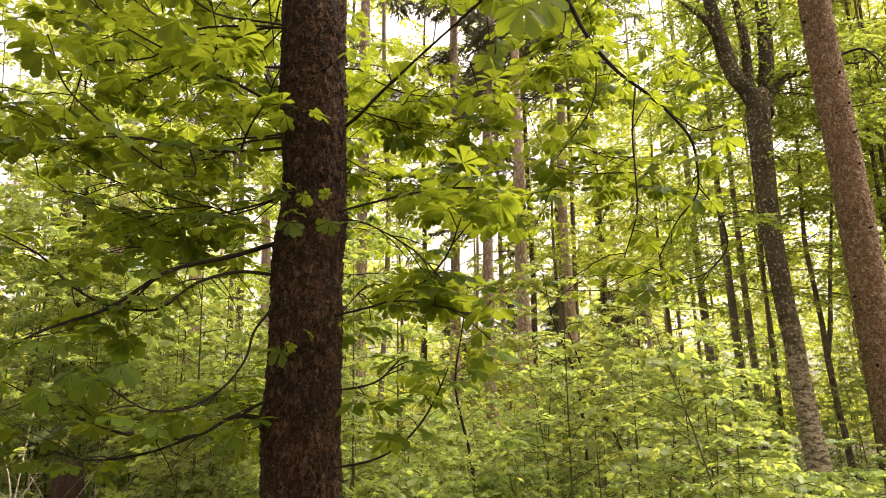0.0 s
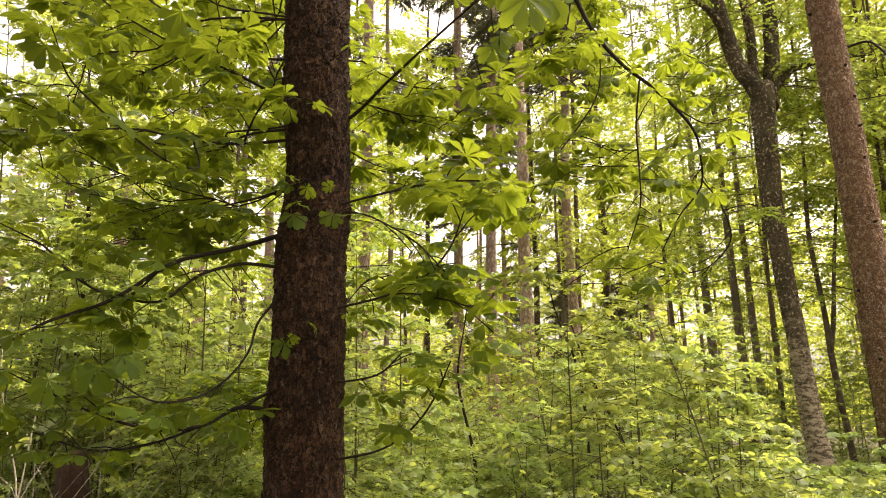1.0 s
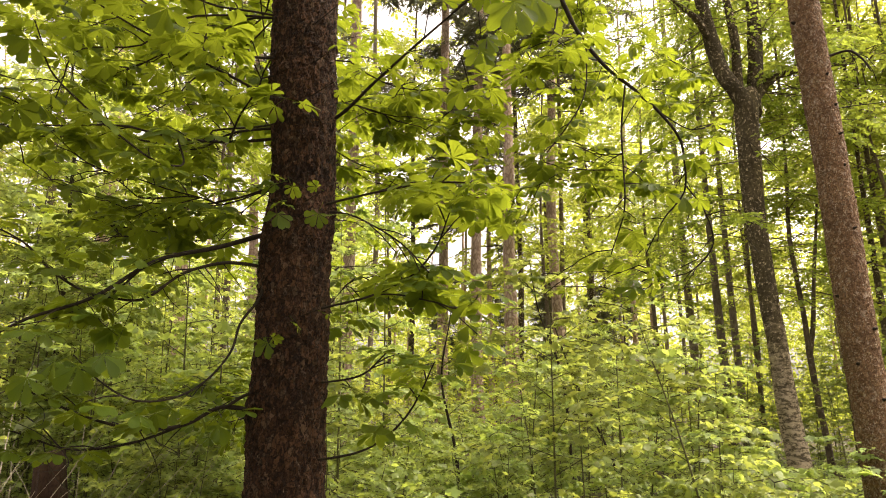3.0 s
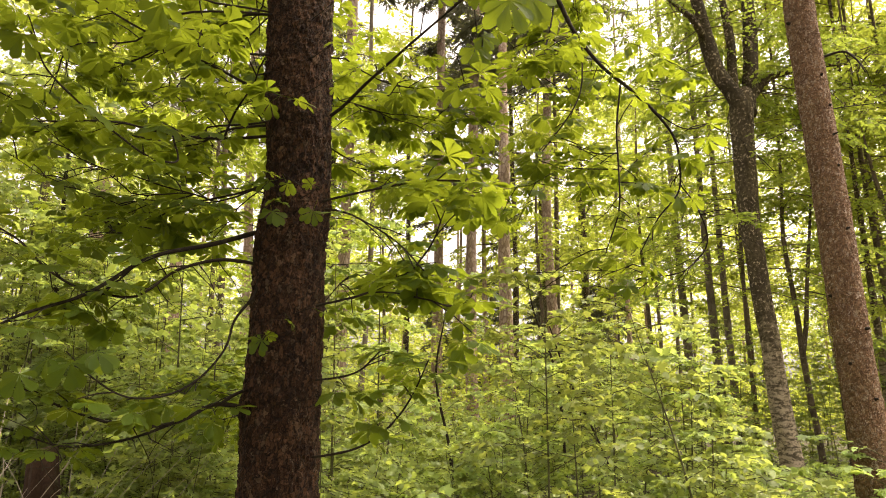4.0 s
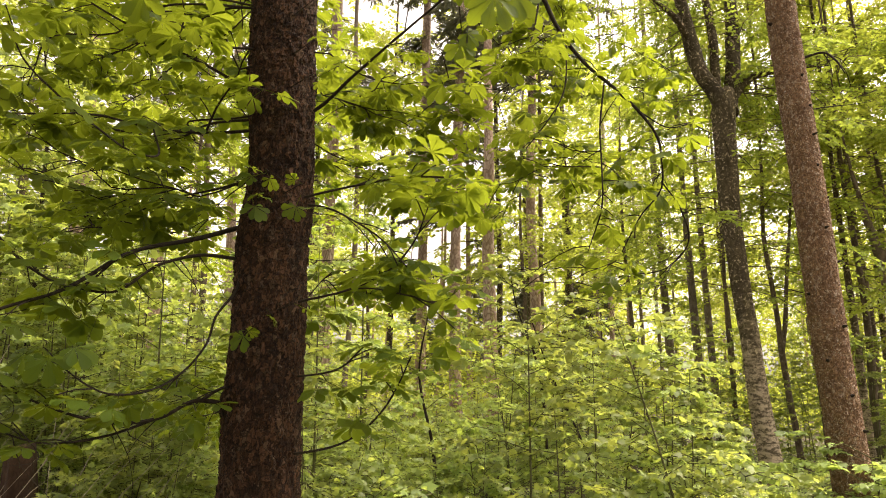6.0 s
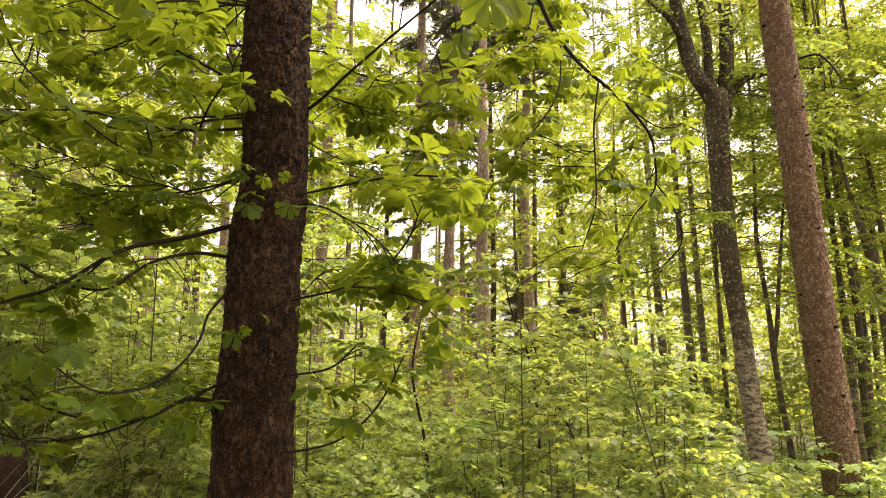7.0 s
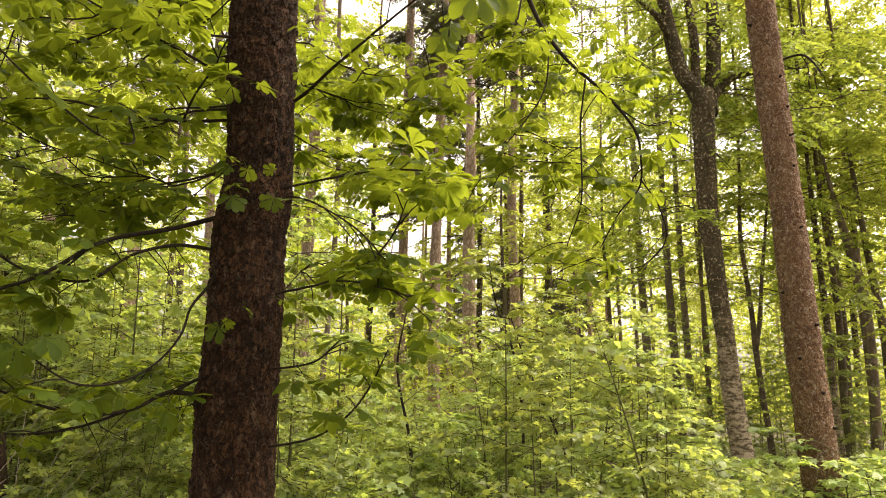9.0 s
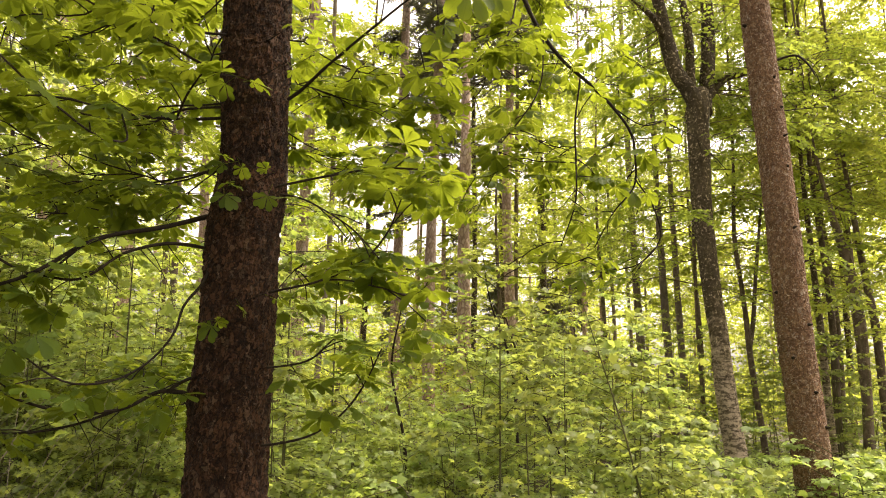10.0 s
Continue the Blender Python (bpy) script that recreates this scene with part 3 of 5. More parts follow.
STEMS += [
    ([(8.41, 14.5, -0.15, 0.082), (8.37, 14.5, 1.17, 0.072), (8.29, 14.5, 3.32, 0.062), (8.22, 14.5, 4.83, 0.05), (7.87, 14.5, 17, 0.02)], DARK_BARK),
    ([(8.35, 13, -0.15, 0.115), (8.32, 13, 1.53, 0.1), (8.28, 13, 3.03, 0.091), (8.23, 13, 4.46, 0.075), (7.93, 13, 18, 0.026)], BEECH_BARK),
    ([(8.34, 12, -0.15, 0.15), (8.38, 12, 0.95, 0.125), (8.425, 12, 1.67, 0.128), (8.42, 12, 2.27, 0.14), (8.40, 12, 2.97, 0.146), (8.337, 12, 3.69, 0.14), (8.254, 12, 4.21, 0.125), (8.155, 12, 4.58, 0.1), (7.5, 12, 12, 0.04)], DARK_BARK),
    ([(9.2, 12.6, -0.15, 0.12), (9.172, 12.6, 1.685, 0.1), (9.173, 12.6, 2.2, 0.106), (9.14, 12.6, 2.94, 0.107), (9.085, 12.6, 3.48, 0.1), (9.03, 12.6, 3.97, 0.09), (8.5, 12.6, 17, 0.03)], DARK_BARK),
]
STEMS += [
    ([(13.54, 20, -0.15, 0.156), (13.55, 20, 0.74, 0.136), (13.6, 20, 3.43, 0.122), (13.76, 20, 18, 0.043)], BEECH_BARK),
    ([(11.2, 16, -0.15, 0.114), (11.01, 16, 10.85, 0.099), (10.98, 16, 12.16, 0.093), (10.85, 16, 22, 0.033)], DARK_BARK),
]
for k, (path, bark) in enumerate(STEMS):
    stem = tree("broadleaf_tree", path, bark, YOUNG if bark is not PINE_BARK else "straight pale brown trunk among darker slim trees", "tree",
         FINE_CROWNS[k % 3], "slim trees", rng.uniform(0.8, 1.05), rng.uniform(0, 6.28), crown_at=6, sides=10, girth=0.88 if k in (3, 5, 6) else 0.74)
    if path[0][0] == 7.56:   # it forks low down
        part("limb", tubes_mesh("limb", [smooth_path(local([(7.315, 14, 2.45, 0.055), (7.435, 14, 3.032, 0.05), (7.551, 14, 3.99, 0.042), (7.693, 14, 4.976, 0.034), (7.85, 14, 6.2, 0.02)], stem.location), 0.2)], 8, bark, lumpy), stem)

# younger beeches behind them, leafy from low down
for k, (x, y, h) in enumerate(((10.2, 15.5, 12), (12.5, 19, 14), (9.3, 21, 14), (6.2, 21, 13), (3.0, 22, 12), (14.5, 22, 14), (-4.6, 13, 11), (-8.6, 13.5, 12), (-6.2, 17, 13), (-11, 17.5, 14), (-3.4, 18, 12), (-12.5, 14, 13), (-2.6, 26, 15), (11.6, 14, 13), (10.6, 18, 15), (13.6, 17, 15), (9.4, 10.8, 12), (8.7, 13.4, 13))):
    tree("beech_tree", [(x, y, -0.15, 0.09), (x + 0.1, y, 3, 0.07), (x - 0.1, y, 7, 0.05), (x, y, h, 0.01)], DARK_BARK, "young beech with flat layers of light leaves", "beech tree",
         YOUNG_CROWNS[k % 2], "young beeches", h / 12, k * 1.3, crown_at=5, sides=8, step=0.4)

# tall broadleaf trees between the pines
for k, (x, y, h) in enumerate(((2.9, 30, 27), (-2.2, 33, 27), (6.1, 30, 26), (4.9, 35, 28), (-5.2, 28, 25), (7.6, 38, 28))):
    tree("broadleaf_tree", [(x, y, -0.15, 0.16), (x + 0.1, y, 6, 0.13), (x - 0.1, y, 15, 0.09), (x, y, h, 0.02)], BEECH_BARK, "tall slender tree with a high yellow-green crown", "tree",
         HIGH_CROWNS[k % 3], "tall trees among the pines", h / 19, k * 1.7, crown_at=14, sides=8, step=0.6)

# ---- the leaning spruce beside the path ----
spruce = tree("spruce_tree", [(4.20, 6.8, -0.15, 0.232), (4.15, 6.8, 0.7, 0.207), (4.108, 6.8, 1.45, 0.197), (4.062, 6.8, 2.19, 0.192), (4.036, 6.8, 2.77, 0.19), (4.012, 6.8, 3.4, 0.188), (3.965, 6.8, 4.307, 0.181), (3.918, 6.8, 5.065, 0.178), (3.872, 6.8, 6.0, 0.176), (3.40, 6.8, 21, 0.058)],
              SPRUCE_BARK, "straight reddish-brown spruce trunk, scaly and flecked with white", "spruce tree", SPRUCE_CROWN, girth=0.88, sides=100, step=0.014, relief=scaly)
for path in ([(4.06, 6.9, 5.30, 0.0228), (4.2, 6.88, 5.36, 0.021), (4.31, 6.8, 5.36, 0.0193), (4.40, 6.72, 5.22, 0.0158), (4.44, 6.66, 5.04, 0.0085)],
             [(4.31, 6.8, 5.36, 0.008), (4.35, 6.76, 5.2, 0.006), (4.34, 6.72, 5.02, 0.004)], [(4.40, 6.72, 5.22, 0.008), (4.47, 6.70, 5.1, 0.006), (4.50, 6.68, 4.92, 0.004)], [(4.37, 6.75, 5.30, 0.008), (4.45, 6.74, 5.26, 0.006), (4.53, 6.72, 5.12, 0.004)],
             [(4.06, 6.9, 4.70, 0.0096), (4.4, 6.9, 4.76, 0.008), (4.56, 6.9, 4.78, 0.006), (4.9, 6.9, 4.84, 0.003)]):
    part("dead_branch", tubes_mesh("dead_branch", [smooth_path(local(path, spruce.location) * np.array([1, 1, 1, 0.7]), 0.04)], 7, TWIG_BARK), spruce)

for k in range(16):   # stubs of old side branches
    h, a = 0.9 + 0.34 * k, rng.uniform(3.3, 6.1)
    x, r = 4.19 - 0.056 * h, 0.186 - 0.0055 * h
    d = np.array([math.cos(a), math.sin(a), 0.12])
    at = np.array([x, 6.8, h])
    path = [(*(at + d * (r - 0.02)), 0.020), (*(at + d * (r + 0.012)), 0.014), (*(at + d * (r + rng.uniform(0.02, 0.06))), 0.005)]
    part("branch_stub", tubes_mesh("branch_stub", [smooth_path(local(path, spruce.location), 0.01)], 8, TWIG_BARK), spruce)

# ---- the forked beech ----
beech = tree("beech_tree", [(5.72, 11.5, -0.15, 0.26), (5.635, 11.5, 0.718, 0.203), (5.58, 11.5, 1.225, 0.19), (5.525, 11.5, 1.844, 0.184), (5.48, 11.5, 2.487, 0.179), (5.41, 11.5, 3.135, 0.176), (5.34, 11.5, 4.143, 0.178), (5.315, 11.5, 4.522, 0.182), (5.292, 11.5, 5.583, 0.2), (5.296, 11.5, 6.309, 0.225), (5.34, 11.5, 6.909, 0.22), (5.40, 11.5, 7.15, 0.15)],
             BEECH_BARK, "old forked beech, dark mottled bark with pale lichen", "beech tree", girth=0.9, sides=28, step=0.08)
BEECH_LIMBS = [
    [(5.30, 11.45, 6.5, 0.175), (5.23, 11.4, 6.8, 0.168), (5.086, 11.4, 7.087, 0.158), (4.878, 11.4, 7.425, 0.15), (4.757, 11.4, 7.923, 0.145), (4.664, 11.4, 8.469, 0.129), (4.571, 11.4, 8.946, 0.116), (4.2, 11.3, 10.6, 0.09), (3.7, 11.2, 13, 0.04)],
    [(4.68, 11.4, 8.1, 0.075), (4.507, 11.2, 8.196, 0.068), (4.325, 11.1, 8.401, 0.059), (4.179, 11.1, 8.53, 0.049), (3.992, 11.1, 8.707, 0.038), (3.6, 10.9, 8.9, 0.028), (2.8, 10.5, 9.1, 0.012)],
]
BEECH_LIMBS += [
    [(5.33, 11.5, 6.8, 0.09), (5.29, 11.6, 7.0, 0.086), (5.247, 11.6, 7.493, 0.086), (5.248, 11.6, 8.198, 0.085), (5.194, 11.6, 8.758, 0.08), (5.143, 11.6, 9.082, 0.073), (5.05, 11.8, 11, 0.05), (5.0, 12, 13.5, 0.02)],
    [(5.44, 11.55, 6.7, 0.165), (5.524, 11.7, 7.005, 0.156), (5.617, 11.7, 7.548, 0.144), (5.666, 11.7, 8.181, 0.139), (5.689, 11.7, 8.664, 0.132), (5.676, 11.7, 9.153, 0.119), (5.8, 11.9, 11.3, 0.087), (6.1, 12.2, 15, 0.03)],
]
BEECH_LIMBS += [
    [(5.56, 11.7, 7.1, 0.115), (5.72, 11.85, 7.24, 0.106), (5.904, 11.9, 7.478, 0.092), (6.136, 11.9, 7.64, 0.073), (6.4, 11.9, 7.724, 0.059), (6.701, 11.9, 7.808, 0.048), (7.5, 12.3, 8.1, 0.035), (8.4, 12.8, 8.4, 0.012)],
]
for path in BEECH_LIMBS:
    part("limb", tubes_mesh("limb", [smooth_path(local(path, beech.location) * np.array([1, 1, 1, 0.95]), 0.1)], 14, BEECH_BARK, lumpy), beech)


def beech_foliage():
    sprays, wood = [], []
    holders = [np.array(p)[1:] for p in BEECH_LIMBS] + [np.array([(5.35, 11.5, 2.9, 0.1), (5.26, 11.5, 4.7, 0.1), (5.4, 11.5, 6.9, 0.1)])]
    for k in range(100):
        h = smooth_path(holders[k % 6], 0.1)
        at = h[rng.integers(len(h))]
        b = limb(at[:3], rng.uniform(0, 2 * math.pi) if k % 3 else rng.uniform(0.2, 2.9), rng.uniform(1.6, 3.6), rng.uniform(-0.1, 0.45), rng.uniform(0.2, 0.5), 0.011)
        rows, paths = spray(b, 20, 18, 0.8, 0.068, tilt=0.5, droop=0.3)
        front = (rows[0][:, 1] < 11.2) & (np.abs(rows[0][:, 0] - (5.75 - 0.09 * rows[0][:, 2])) < 0.55) & (rng.uniform(size=len(rows[0])) < 0.65)
        sprays.append(tuple(r[~front] for r in rows))
        wood += [b] + paths[::6]
    for k in range(20):   # short leafy shoots close to the limbs
        h = smooth_path(holders[k % 6], 0.1)
        b = limb(h[rng.integers(len(h))][:3], -math.pi / 2 + rng.normal(0, 0.9), rng.uniform(0.5, 1.3), rng.uniform(-0.1, 0.3), 0.25, 0.008)
        rows, paths = spray(b, 9, 9, 0.42, 0.075, tilt=0.5, droop=0.3)
        sprays.append(rows)
        wood += [b] + paths[::2]
    o = np.array(beech.location)
    for r in sprays:
        r[0][:] -= o
    part("crown", leaves_mesh("crown", OVAL, sprays, BEECH_LEAF), beech)
    part("branchwork", tubes_mesh("branchwork", [local(w, o) for w in wood], 5, DARK_BARK), beech, kind="stuff")


beech_foliage()

# ---- the wood beyond and around ----


def far_wood():
    spots, tries = [], 0
    keep_clear = [(0, 0, 6.0), (-0.8, 3.5, 4.0), (4.1, 6.8, 2.5), (5.5, 11.5, 2.5)]
    while len(spots) < 60 and tries < 6000:
        tries += 1
        # the last ones stand unseen behind the camera, added to hold back sky light
        ahead = len(spots) < 46
        a = rng.uniform(-0.72, 0.72) if ahead else rng.uniform(1.5, 5.0)
        d = rng.uniform(20 if a < 0.08 else 34, 56) if ahead else rng.uniform(15, 32)
        x, y = d * math.sin(a), d * math.cos(a)
        if any(math.hypot(x - p, y - q) < r for p, q, r in keep_clear) or any(math.hypot(x - p, y - q) < 3.0 for p, q in spots):
            continue
        if abs(x / max(y, 1) - 0.03) < 0.07 and 0 < y < 32:
            continue   # a wedge from the camera kept open so that sky shows
        spots.append((x, y))
    protos = []
    for k in range(6):
        h = rng.uniform(17, 22)
        sway = rng.normal(0, 0.25, 3)
        path = [(0, 0, -0.2, 0.14), (sway[0] * 0.3, 0, 1.2, 0.11), (sway[0], 0, h * 0.35, 0.09), (sway[1], 0, h * 0.7, 0.07), (sway[2], 0, h, 0.02)]
        # both pale barks put the missing haze into the trunk colour
        p = tree("broadleaf_tree", path, (HAZE_BARK, PINE_BARK)[k % 2], "broadleaf tree with a light yellow-green crown", "tree", (HIGH_CROWNS[0], LOW_CROWNS[0], FINE_CROWNS[0], LOW_CROWNS[1], HIGH_CROWNS[1], LOW_CROWNS[2])[k], "trees of the wood beyond", crown_at=8, sides=8, step=0.8)
        protos.append(p)
    for k, (x, y) in enumerate(spots):
        s = rng.uniform(0.8, 1.15)
        m = pose(x, y, float(ground_height(np.array(x), np.array(y))), 0, 0, rng.uniform(0, 360))
        if k < 6:
            protos[k].matrix_basis = m
        else:
            copy_thing(protos[k % 6], m @ Matrix.Diagonal((s, s, s, 1)))


rng = np.random.default_rng(5)
far_wood()
young_spruce = tree("spruce_tree", [(7.9, 36, -0.1, 0.09), (7.9, 36, 4, 0.05), (7.9, 36, 8, 0.01)], DARK_BARK, "young dark green spruce among the pale trunks", "spruce tree", YOUNG_SPRUCE_CROWN, "young spruces")
for x, y, s in ((6.6, 31, 0.8), (9.6, 38, 1.1), (5.4, 40, 1.2), (2.6, 42, 1.3), (-0.6, 44, 1.3)):
    copy_thing(young_spruce, pose(x, y, 0, 0, 0, 50 * x) @ Matrix.Diagonal((s, s, s, 1)))

# ---- undergrowth: maple saplings ----


def sapling(height):
    ob = thing("maple_sapling", (0, 0, 0), "maple sapling with tiers of fresh light green leaves", "sapling", "saplings of the undergrowth")
    lean = rng.normal(0, 0.10, 2) * height
    stem = smooth_path([(0, 0, -0.05, 0.004 + 0.003 * height), (lean[0] * 0.3, lean[1] * 0.3, height * 0.45, 0.003 + 0.002 * height), (lean[0], lean[1], height, 0.002)], 0.12)
    part("stem", tubes_mesh("stem", [stem], 6, GREEN_STEM), ob)
    sprays, wood = [], []
    n = int(7 + 4.2 * height)
    for k in range(n):
        u = 0.18 + 0.82 * (k + rng.uniform()) / n
        at = stem[min(int(u * len(stem)), len(stem) - 1)]
        b = limb(at[:3], k * 2.4 + rng.normal(0, 0.4), rng.uniform(0.25, 0.6) * (1.25 - 0.7 * u) * min(1.4, 0.55 + 0.35 * height), rng.uniform(0.2, 0.7), 0.25, 0.004, n=4)
        rows, paths = spray(b, 7, 6, 0.28, 0.052, start=0.2, tilt=0.6, droop=0.25)
        sprays.append(rows)
        wood += [b] + paths[::2]
    part("foliage", leaves_mesh("foliage", MAPLE, sprays, MAPLE_LEAF, 0.4), ob)
    part("twigwork", tubes_mesh("twigwork", wood, 3, GREEN_STEM), ob, kind="stuff")
    return ob


def plant_saplings():
    kinds = [sapling(h) for h in (0.6, 1.2, 1.5, 1.8, 2.1, 2.4, 2.8, 3.4, 4.2)]
    heights = [0.6, 1.2, 1.5, 1.8, 2.1, 2.4, 2.8, 3.4, 4.2]
    used, count = set(), 0
    tries = 0
    while count < 280 and tries < 9000:
        tries += 1
        y = 4.3 + 12.5 * rng.uniform() ** 1.15
        x = rng.uniform(-0.72, 0.74) * y
        if math.hypot(x + 0.8, y - 3.5) < 0.9 or (x < -1.5 and y < 6.3) or math.hypot(x - 4.15, y - 6.8) < 0.4 or (y < 6.8 and abs(x - 0.61 * y) < 0.8):
            continue
        if x < -0.16 * y:
            h = rng.uniform(1.2, 3.2) if y < 7 else rng.uniform(1.5, 4.4)
        else:
            h = (1.7 + 0.085 * y) * rng.uniform(0.45, 1.08)
            if x < 0.09 * y:
                h = 1.5 * rng.uniform(0.5, 1.05)
            elif x > 0.40 * y and y < 11.3:   # low growth in front of the beech and the spruce
                h = (1.28 - 0.06 * y) * rng.uniform(0.65, 1.1)
        k = min(range(9), key=lambda i: abs(heights[i] - h))
        s = h / heights[k]
        m = pose(x, y, float(ground_height(np.array(x), np.array(y))), 0, 0, rng.uniform(0, 360))
        if k not in used:
            used.add(k)
            kinds[k].matrix_basis = m
        else:
            copy_thing(kinds[k], m @ Matrix.Diagonal((s, s, s, 1)))
        count += 1
    for k in range(11):   # a few low ones under the boughs of the chestnut
        y = rng.uniform(5.0, 6.4)
        x, s = rng.uniform(-0.5, -0.31) * y, rng.uniform(0.75, 1.15)
        copy_thing(kinds[1 + k % 2], pose(x, y, float(ground_height(np.array(x), np.array(y))), 0, 0, rng.uniform(0, 360)) @ Matrix.Diagonal((s, s, s, 1)))


rng = np.random.default_rng(9)
plant_saplings()


def undergrowth():
    """Low leaves on the floor, and the shrub layer too far off to count."""
    n = 30000
    y = 3.2 + 16 * rng.uniform(size=n) ** 0.8
    x = rng.uniform(-0.8, 0.8, n) * y
    z = ground_height(x, y) + 0.03 + 0.45 * rng.uniform(size=n) ** 1.6
    along = rng.normal(0, 1, (n, 3)) * np.array([1, 1, 0.25])
    up = np.array([0, 0, 1.0]) + rng.normal(0, 0.3, (n, 3))
    low = (np.stack([x, y, z], -1), along, up, np.full(n, 0.068))
    tagged(new("low_plants", leaves_mesh("low_plants", MAPLE, [low], MAPLE_LEAF, 0.5)), "low leafy plants covering the forest floor", "ground plants", kind="stuff")
    n = 90000
    y = 15 + 40 * rng.uniform(size=n) ** 0.9
    x = rng.uniform(-0.8, 0.8, n) * y
    clump = grain2(x * 0.5 + 70, y * 0.5 + 70, 41)
    z = ground_height(x, y) + 0.1 + (0.8 + 3.0 * clump) * rng.uniform(size=n) ** 0.7
    along = rng.normal(0, 1, (n, 3)) * np.array([1, 1, 0.35])
    up = np.array([0, 0, 1.0]) + rng.normal(0, 0.45, (n, 3))
    far = (np.stack([x, y, z], -1), along, up, np.full(n, 0.135))
    tagged(new("shrub_layer", leaves_mesh("shrub_layer", SIMPLE, [far], FAR_LEAF, 0.4)), "distant light green shrub layer between the trunks", "shrubs", kind="stuff")
    n = 170000
    a, d = rng.uniform(-0.75, 0.75, n), rng.uniform(58, 92, n)
    x, y = d * np.sin(a), d * np.cos(a)
    z = 0.2 + 26 * rng.uniform(size=n) ** 1.25
    open_here = grain2(a * 26 + 40, z * 0.33, 51) * 0.65 + grain2(a * 70 + 40, z * 0.9, 52) * 0.35
    keep = open_here > np.where(a > 0.2, 0.20, 0.30) + 0.014 * z + np.where((np.abs(a - 0.02) < 0.08) & (z > 6), 0.25, 0.0)
    x, y, z = x[keep], y[keep], z[keep]
    n = len(x)
    along = rng.normal(0, 1, (n, 3)) * np.array([1, 1, 0.4])
    up = np.array([0, 0, 1.0]) + rng.normal(0, 0.55, (n, 3))
    tagged(new("far_woods", leaves_mesh("far_woods", SIMPLE, [(np.stack([x, y, z], -1), along, up, np.full(n, 0.38))], FAR_LEAF, 0.5)),
           "far edge of the wood, hazy yellow-green foliage", "woods", kind="stuff")


undergrowth()


def lone_sapling(path, label):
    """A taller sapling with a bare dark stem and leaves towards its top."""
    base = (path[0][0], path[0][1], 0.0)
    ob = thing("maple_sapling", base, label, "sapling", "saplings of the undergrowth")
    stem = smooth_path(local(path, base), 0.06)
    part("stem", tubes_mesh("stem", [stem], 8, TWIG_BARK, lumpy), ob)
    sprays, wood = [], []
    for k in range(15):
        at = stem[int(len(stem) * (0.45 + 0.54 * k / 15))]
        b = limb(at[:3], k * 2.4, rng.uniform(0.3, 0.7), rng.uniform(0.2, 0.9), 0.25, 0.005, n=4)
        rows, paths = spray(b, 5, 4, 0.24, 0.085, start=0.3, tilt=0.3)
        sprays.append(rows)
        wood += [b] + paths
    part("foliage", leaves_mesh("foliage", MAPLE, sprays, MAPLE_LEAF, 0.4), ob)
    part("twigwork", tubes_mesh("twigwork", wood, 4, GREEN_STEM), ob, kind="stuff")


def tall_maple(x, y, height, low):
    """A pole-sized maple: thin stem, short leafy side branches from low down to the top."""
    ob = thing("maple_tree", (x, y, 0), "slim young maple whose light green leaf colour stands in for backlight", "maple tree", "slim maples")
    lean = rng.normal(0, 0.04, 2) * height
    stem = smooth_path([(0, 0, -0.05, 0.016), (lean[0] * 0.4, lean[1] * 0.4, height * 0.5, 0.010), (lean[0], lean[1], height, 0.003)], 0.15)
    part("trunk", tubes_mesh("trunk", [stem], 7, GREEN_STEM), ob)
    sprays, wood = [], []
    n = int(5.5 * (height - low))
    for k in range(n):
        h = low + (height - low) * (k + rng.uniform()) / n
        at = stem[min(int(h / height * len(stem)), len(stem) - 1)]
        b = limb(at[:3], k * 2.4 + rng.normal(0, 0.4), rng.uniform(0.6, 1.5) * (1.25 - 0.7 * h / height), rng.uniform(0.1, 0.6), 0.35, 0.007, n=5)
        rows, paths = spray(b, 8, 5, 0.34, 0.088, start=0.2, tilt=0.6, droop=0.35)
        sprays.append(rows)
        wood += [b] + paths[::3]
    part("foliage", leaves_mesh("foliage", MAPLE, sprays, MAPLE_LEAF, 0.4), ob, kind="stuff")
    part("branchwork", tubes_mesh("branchwork", wood, 3, GREEN_STEM), ob, kind="stuff")


# their brighter leaf colour makes this shaded layer look lit from behind
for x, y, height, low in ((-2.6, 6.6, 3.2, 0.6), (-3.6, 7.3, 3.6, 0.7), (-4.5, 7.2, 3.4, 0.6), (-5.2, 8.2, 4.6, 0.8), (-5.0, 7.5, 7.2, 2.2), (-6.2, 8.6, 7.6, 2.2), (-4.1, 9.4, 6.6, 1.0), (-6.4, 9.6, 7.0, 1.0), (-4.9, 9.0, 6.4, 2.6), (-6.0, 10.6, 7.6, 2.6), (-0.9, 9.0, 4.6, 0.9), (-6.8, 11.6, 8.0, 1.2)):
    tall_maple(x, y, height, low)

for x, y, h in ((4.02, 6.25, 1.05), (4.32, 6.35, 0.9)):
    lone_sapling([(x, y, -0.05, 0.008), (x + 0.03, y, 0.5 * h, 0.006), (x - 0.02, y, h, 0.002)], "small maple with yellowish leaves at the foot of the spruce")
lone_sapling([(0.10, 8, -0.1, 0.024), (0.04, 8, 0.85, 0.020), (-0.15, 8, 1.84, 0.012), (-0.06, 8, 2.47, 0.008), (0.02, 8, 3.1, 0.003)], "leaning sapling with a dark bent stem")
lone_sapling([(1.42, 8, -0.1, 0.020), (1.37, 8, 0.56, 0.018), (1.23, 8, 1.96, 0.014), (1.0, 8, 2.6, 0.008), (0.9, 8, 3.2, 0.004)], "thin leaning sapling with a bare lower stem")
